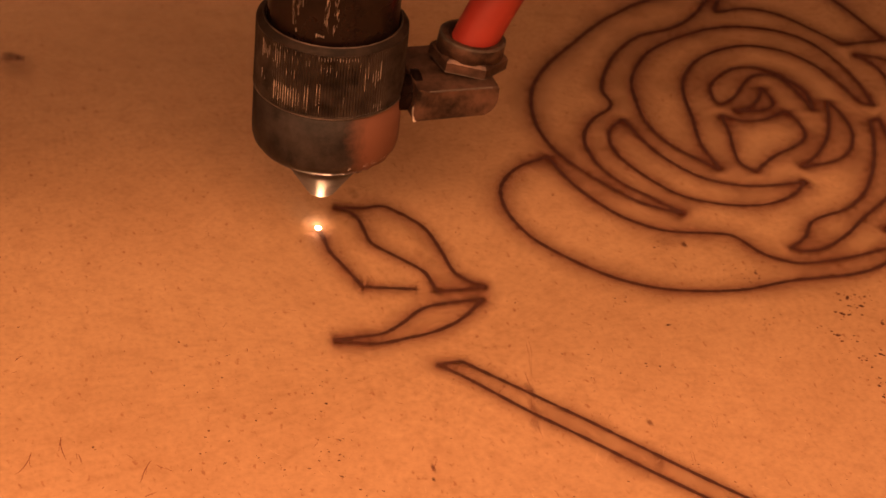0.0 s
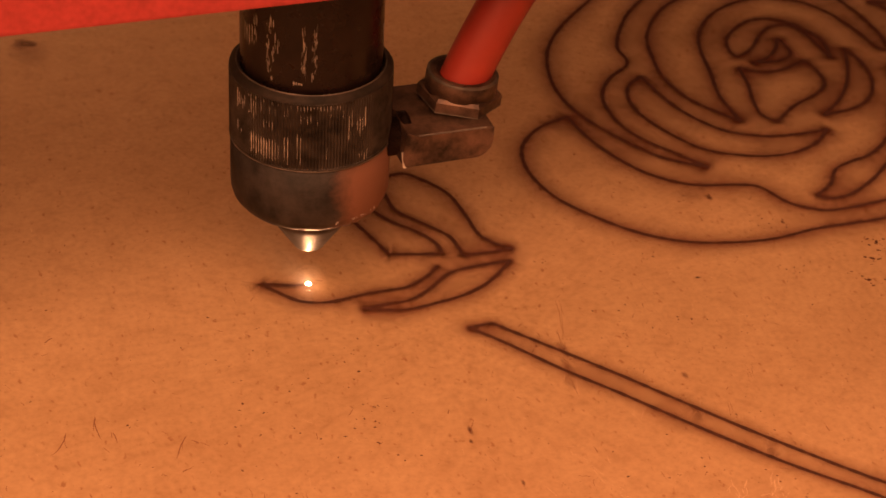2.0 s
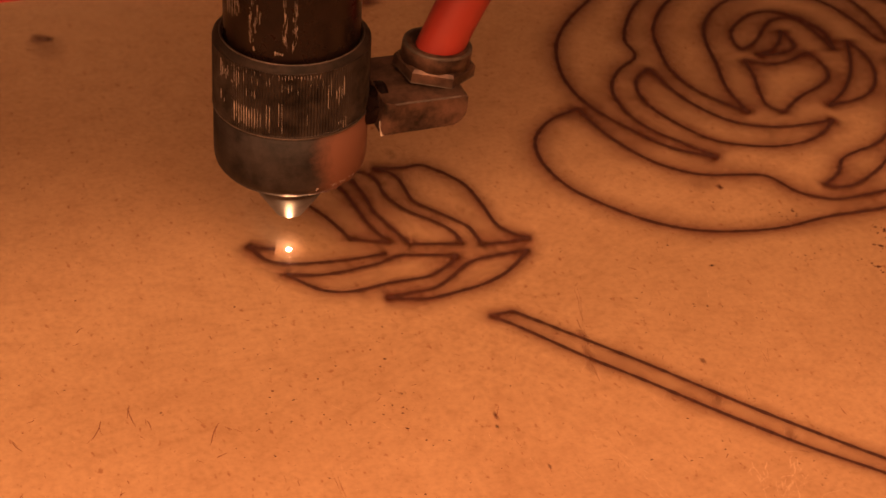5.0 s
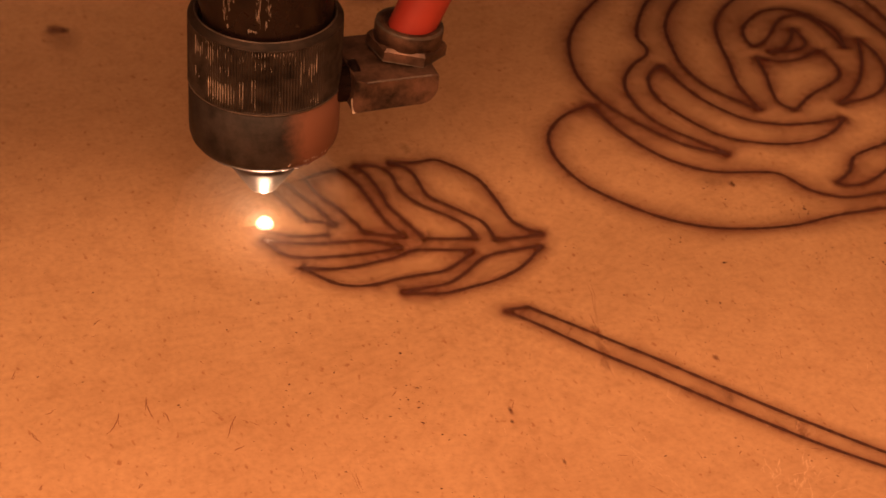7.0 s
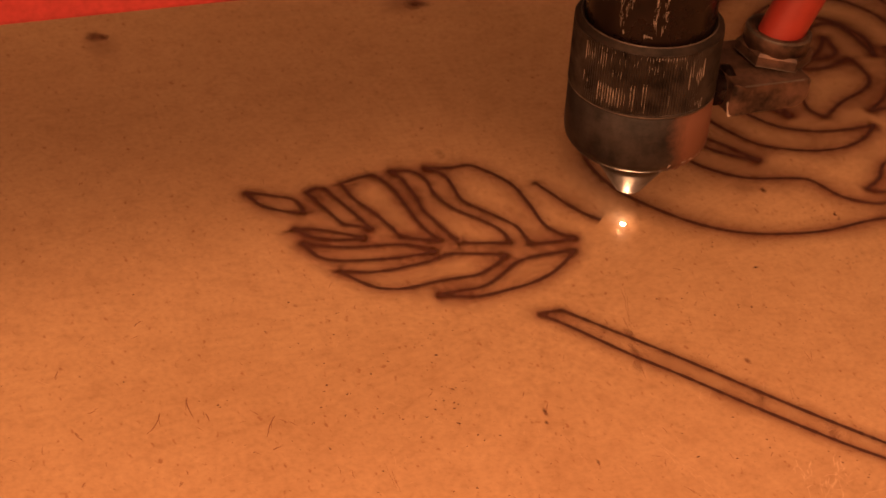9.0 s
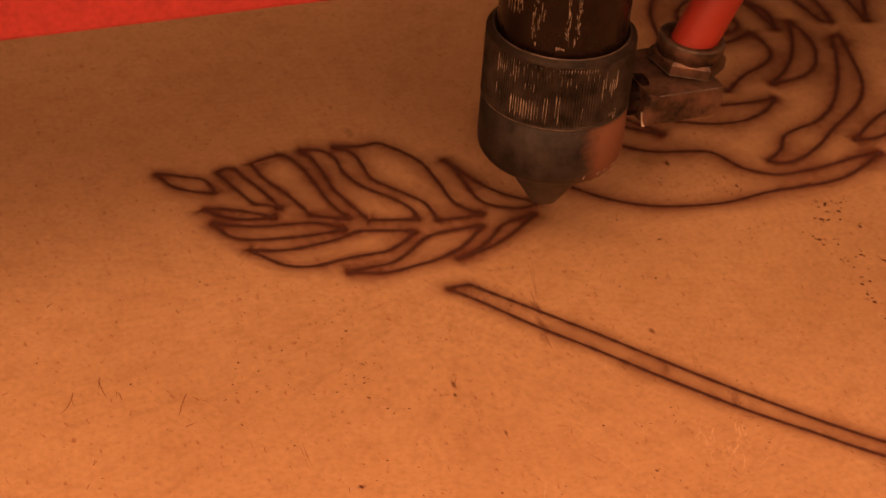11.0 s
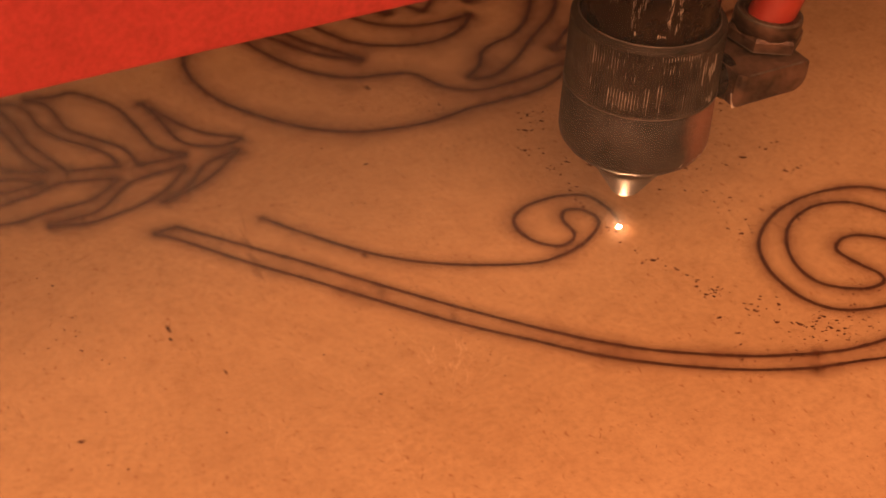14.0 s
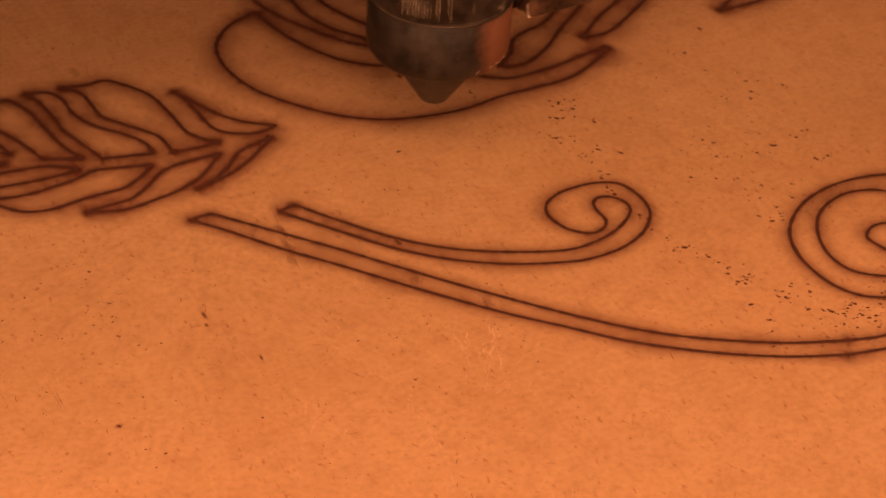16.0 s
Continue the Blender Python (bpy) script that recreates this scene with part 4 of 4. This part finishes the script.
    line = [Vector((0.0270 + 0.030 * u + 0.040 * u * u, -0.0008 + 0.007 * u * u, 0.0390 + 0.080 * u)) for u in (i / 30 for i in range(31))]
    for i, c in enumerate(line):
        d = (line[min(i + 1, 30)] - line[max(i - 1, 0)]).normalized()
        e = d.cross(Vector((0, 1, 0))).normalized()
        g = d.cross(e)
        rings.append([bm.verts.new(c + 0.00435 * (e * math.cos(2 * math.pi * k / 32) + g * math.sin(2 * math.pi * k / 32))) for k in range(32)])
    for lo, hi in zip(rings, rings[1:]):
        for k in range(32):
            bm.faces.new((lo[k], lo[(k + 1) % 32], hi[(k + 1) % 32], hi[k]))
    bmesh.ops.recalc_face_normals(bm, faces=bm.faces)
    part("air_hose", smooth(bm), HOSE, laser_head, "soft red plastic air hose")


build_head()

# ---- the beam that carries the head ----
BEAM_Y, BEAM_Z = -0.018, 0.0695
gantry_beam = tagged(new("gantry_beam"), "red powder-coated steel gantry beam above the board", "gantry beam")


def build_beam():
    part("face_plate", box((1.04, 0.0025, 0.060), (0.02, BEAM_Y + 0.00125, BEAM_Z + 0.030), 0.0006), RED, gantry_beam)
    # Unseen plate, its depth added to widen the beam's shadow behind it.
    part("top_shade_plate", box((1.04, 0.040, 0.0025), (0.02, BEAM_Y + 0.0225, BEAM_Z + 0.0588), 0.0005), RED, gantry_beam)


build_beam()

# ---- the burning spot ----
laser_spot = tagged(new("laser_spot"), "white-hot glowing laser burn on the fibreboard", "laser spot")


def blob(radius, rough, seed):
    bm = bmesh.new()
    bmesh.ops.create_icosphere(bm, subdivisions=3, radius=radius)
    for v in bm.verts:
        v.co *= 1 + rough * noise.noise(v.co / radius * 1.3 + Vector((seed, 0, 0)))
    return smooth(bm)


def flame_shield(radius):
    """A thin dark disc added under a flame to keep its light off the board."""
    bm = blob(radius, 0.1, 3.0)
    bm.transform(Matrix.Translation((0, 0, 0.00019)) @ Matrix.Diagonal((1, 1, 0.00001 / radius, 1)))
    return bm


cap = blob(0.00044, 0.12, 2.0)
cap.transform(Matrix.Translation((0, 0, 0.00023)) @ Matrix.Diagonal((1, 1, 0.04, 1)))
part("flame_shield", flame_shield(0.0006), CHAR, laser_spot)
part("flame", cap, SPARK, laser_spot)
# White balls and orange shells that put the burn's bloom into geometry.
for size in (0.40, 0.52, 0.64):
    part("bloom_ball", blob(size * MM, 0.1, size), CORE, laser_spot)
for size in (0.58, 0.66, 0.75, 0.86, 0.98, 1.12, 1.28, 1.46, 1.7, 2.0, 2.4, 2.9, 3.5):
    part("glow", blob(size * MM, 0.12, size), PLUME_BLOOM, laser_spot)


# ---- a flare that leaps up where the beam meets resin ----
laser_flare = tagged(new("laser_flare"), "brief bright yellow flare at the laser burn", "flare")
flame = blob(0.0012, 0.2, 5.0)
flame.transform(Matrix.Translation((0, 0, 0.00024)) @ Matrix.Diagonal((0.9, 0.9, 0.04, 1)))
part("flame_shield", flame_shield(0.0013), CHAR, laser_flare)
part("flame", flame, FLARE, laser_flare)
# The flare's bloom, again as nested emitting shells.
for size in (1.0, 1.25, 1.5, 1.75):
    part("bloom_ball", blob(size * MM, 0.1, size), CORE, laser_flare)
for size in (1.5, 1.7, 1.95, 2.2, 2.5, 2.85, 3.2, 3.65, 4.2, 4.8, 5.5, 6.3, 7.3, 8.5, 10.0, 12.0, 14.5, 17.5):
    part("glow", blob(size * MM, 0.15, size), PLUME_BLOOM if size < 6 else HALO, laser_flare)


# ---- an ember that shoots up from the burn ----
flying_ember = tagged(new("flying_ember"), "thin glowing trail of a flying ember", "ember")


def ember_trail():
    """A tapering thread from the burn up into the air."""
    bm, rings = bmesh.new(), []
    end = Vector((-0.0158, 0.0044, 0.0205))
    for i in range(13):
        u = i / 12
        c = end * (0.03 + 0.97 * u) + Vector((0.0004, 0, 0.0006)) * math.sin(u * 3.1)
        w = 0.00020 * (1 - 0.75 * u)
        rings.append([bm.verts.new(c + w * Vector((math.cos(a), 0.5 * math.sin(a), 0.8 * math.sin(a)))) for a in (k * math.pi / 3 for k in range(6))])
    for lo, hi in zip(rings, rings[1:]):
        for k in range(6):
            bm.faces.new((lo[k], lo[(k + 1) % 6], hi[(k + 1) % 6], hi[k]))
    return smooth(bm)


part("trail", ember_trail(), STREAK, flying_ember)


# ---- smoke: faint rolling layers, thin at the rim ----
def smoke_sheet(bm, rx, ry, rise, thick, seed, at=Matrix(), rings=9, sides=36):
    """One rolling layer of smoke, thickest in the middle and gone at its uneven rim."""
    fade = bm.verts.layers.float["thickness"]
    rows_ = []
    for k in range(rings + 1):
        u = k / rings
        ring = []
        for i in range(sides):
            a = 2 * math.pi * i / sides
            c = Vector((math.cos(a), math.sin(a), 0))
            q = u * (1 + 0.35 * noise.noise(c * 1.1 + Vector((0, 0, seed))))
            p = Vector((rx * q * c.x, ry * q * c.y, 0))
            p.z = rise * noise.noise(Vector((c.x * u * 1.8, c.y * u * 1.8, seed + 5)))
            v = bm.verts.new(at @ p)
            v[fade] = thick * (1 - u * u) ** 2 * (0.75 + 0.6 * noise.noise(Vector((c.x * u * 2.5, c.y * u * 2.5, seed + 9))))
            ring.append(v)
        rows_.append(ring)
    for lo, hi in zip(rows_, rows_[1:]):
        for i in range(sides):
            bm.faces.new((lo[i], lo[(i + 1) % sides], hi[(i + 1) % sides], hi[i]))
    bm.faces.new(rows_[0])
    return smooth(bm)


def smoke_part(name, parent, *sheet):
    bm = bmesh.new()
    bm.verts.layers.float.new("thickness")
    part(name, smoke_sheet(bm, *sheet), SMOKE, parent)


def smoke_cloud(name, label, rx, ry, rz, layers, seed, thick=0.115):
    cloud = tagged(new(name), label, "smoke")
    for i in range(layers):
        at = Matrix.Translation((rx * 0.25 * math.sin(i * 2.1 + seed), ry * 0.25 * math.cos(i * 1.7 + seed), rz * (0.2 + i / layers)))
        smoke_part("smoke_layer", cloud, rx * (1.1 - 0.1 * i), ry * (1.1 - 0.1 * i), rz * 0.5, thick, seed + i * 1.7, at)
    return cloud


haze = [smoke_cloud("smoke_cloud", "thin grey smoke drifting over the board", 0.070, 0.048, 0.013, 4, 1.0),
        smoke_cloud("smoke_cloud", "thin grey smoke drifting over the board", 0.060, 0.060, 0.012, 4, 4.0),
        smoke_cloud("smoke_cloud", "thin grey smoke drifting over the board", 0.065, 0.055, 0.011, 3, 8.0)]
back_haze = smoke_cloud("smoke_cloud", "faint smoke lingering behind the laser head", 0.105, 0.060, 0.012, 3, 21.0, 0.075)
veil = smoke_cloud("smoke_cloud", "wide veil of thin rising smoke before the laser head", 0.150, 0.075, 0.012, 4, 12.0, 0.034)
for i in range(3):
    k = 0.7 + 0.35 * i
    at = Matrix.Translation((-0.0045 * k - 0.001, 0.0025 * k, 0.0065 * k)) @ pose(0, 0, 0, 62, -38, 8 * i)
    smoke_part("smoke_wisp", laser_spot, 0.0042 * k, 0.0105 * k, 0.0006, 0.014, 3.0 + i, at)


# ---- movement ----
def motions():
    stops, spot = [], []
    before = CUTS[0][2][0]
    for i, (start, end, points) in enumerate(CUTS):
        s = lengths(points)
        t = max(start, 0.0)
        while t < end - 0.02:
            stops.append((t, along(points, s, (t - start) / (end - start) + ahead(t) / s[-1])))
            t += 0.0667
        stops.append((end, points[-1]))
    stops.append((15.9, Vector((0.0262, -0.0018))))
    stops.append((16.0, Vector((0.0554, 0.0063))))
    head, beam = [], []
    last = -1.0
    for t, p in stops:
        if t - last < 0.03:
            continue
        last = t
        head.append((t, pose(p.x, p.y, 0)))
        beam.append((t, pose(0, p.y + float(np.interp(t, (0, 1.5, 2.5, 9, 11.5, 12, 12.5, 13.5, 14.5, 16), (-4, -4, -3, -1, -1.5, 0, 4, 4, 2, 1))) * MM, 0)))
    walk(laser_head, head)
    walk(gantry_beam, beam)
    off = ((2.63, 2.75), (4.06, 4.16), (7.35, 7.48), (8.23, 8.58), (9.74, 9.81), (10.92, 11.1), (15.84, 16.1))
    lit = []
    for t, p in stops:
        if not any(a <= t <= b for a, b in off):
            lit.append((t, p, 0.0))
    for a, b in off:
        for t in (a, b):
            if t <= 16.0:
                near = min(stops, key=lambda q: abs(q[0] - t))[1]
                lit.append((t + 0.034 if t == a else t - 0.034, near, -0.024))
    lit.append((16.0, stops[-1][1], -0.024))
    lit.sort(key=lambda q: q[0])
    last, way = -1.0, []
    for t, p, z in lit:
        if t - last < 0.03:
            continue
        last = t
        way.append((t, pose(p.x, p.y, z)))
    walk(laser_spot, way)
    leaps = ((0.06, 0.14), (0.26, 0.34), (1.77, 1.84), (3.17, 3.34), (6.96, 7.03), (7.77, 7.83))
    flare, low = [(0.0, pose(0, 0, -0.024))], -0.024
    for a, b in leaps:
        for t, z in ((a - 0.034, low), (a, 0.0003), (b, 0.0003), (b + 0.034, low)):
            t = max(t, 0.034)
            near = min(stops, key=lambda q: abs(q[0] - t))[1]
            flare.append((t, pose(near.x, near.y, z)))
    flare.append((16.0, flare[-1][1]))
    walk(laser_flare, flare)
    at = min(stops, key=lambda q: abs(q[0] - 4.0))[1]
    walk(flying_ember, [(t, pose(at.x, at.y, z)) for t, z in ((0.0, -0.05), (3.93, -0.05), (3.966, 0.0), (4.02, 0.0), (4.056, -0.05), (16.0, -0.05))])
    for cloud, (x, y), lead in zip(haze, ((-0.015, 0.010), (-0.060, -0.030), (0.010, 0.035)), (0.0, 0.3, 0.5)):
        walk(cloud, [(0, pose(-0.40, 0.06, 0.03)), (9.2, pose(-0.40, 0.06, 0.03)), (11.2 + lead * 0.5, pose(x - 0.11, y, 0.004)), (11.9 + lead * 0.5, pose(x - 0.01, y - 0.01, 0.005)), (12.4 + lead, pose(x - 0.035, y, 0.006)),
                     (13.3 + lead, pose(x - 0.045, y + 0.02, 0.010)), (14.4 + lead, pose(x - 0.09, y + 0.03, 0.018)), (15.5 + lead, pose(-0.42, 0.08, 0.03)), (16.0 + lead * 0.01, pose(-0.46, 0.08, 0.03))])
    walk(back_haze, [(0, pose(-0.045, 0.115, 0.012)), (1.2, pose(-0.075, 0.125, 0.014)), (2.6, pose(-0.085, 0.115, 0.014)), (4.2, pose(-0.050, 0.115, 0.012)), (5.4, pose(-0.10, 0.125, 0.014)), (7.2, pose(-0.13, 0.12, 0.014)), (9.4, pose(-0.21, 0.12, 0.016)), (11.2, pose(-0.14, 0.10, 0.014)),
                     (13.4, pose(-0.05, 0.065, 0.012)), (14.3, pose(-0.06, 0.07, 0.014)), (15.6, pose(-0.28, 0.10, 0.02)), (16.0, pose(-0.34, 0.10, 0.02))])
    walk(veil, [(0, pose(-0.42, 0.10, 0.03)), (1.8, pose(-0.42, 0.05, 0.05)), (2.7, pose(-0.165, -0.075, 0.075)), (3.5, pose(-0.155, -0.075, 0.08)), (4.6, pose(-0.42, 0.05, 0.10)), (6.0, pose(-0.42, 0.10, 0.03)), (11.6, pose(-0.42, 0.10, 0.03)), (13.3, pose(-0.05, -0.075, 0.048)), (14.1, pose(-0.03, -0.080, 0.055)), (14.6, pose(-0.03, -0.080, 0.062)),
                (15.1, pose(-0.10, -0.060, 0.066)), (15.5, pose(-0.17, -0.050, 0.072)), (16.0, pose(-0.45, 0.05, 0.08))])
    for t, ob in BURNS:
        if t <= 0:
            continue
        walk(ob, [(0, pose(0, 0, -0.0008)), (max(0.034, t - 0.034), pose(0, 0, -0.0008)), (max(t, 0.068), pose(0, 0, 0)), (16, pose(0, 0, 0))])


motions()
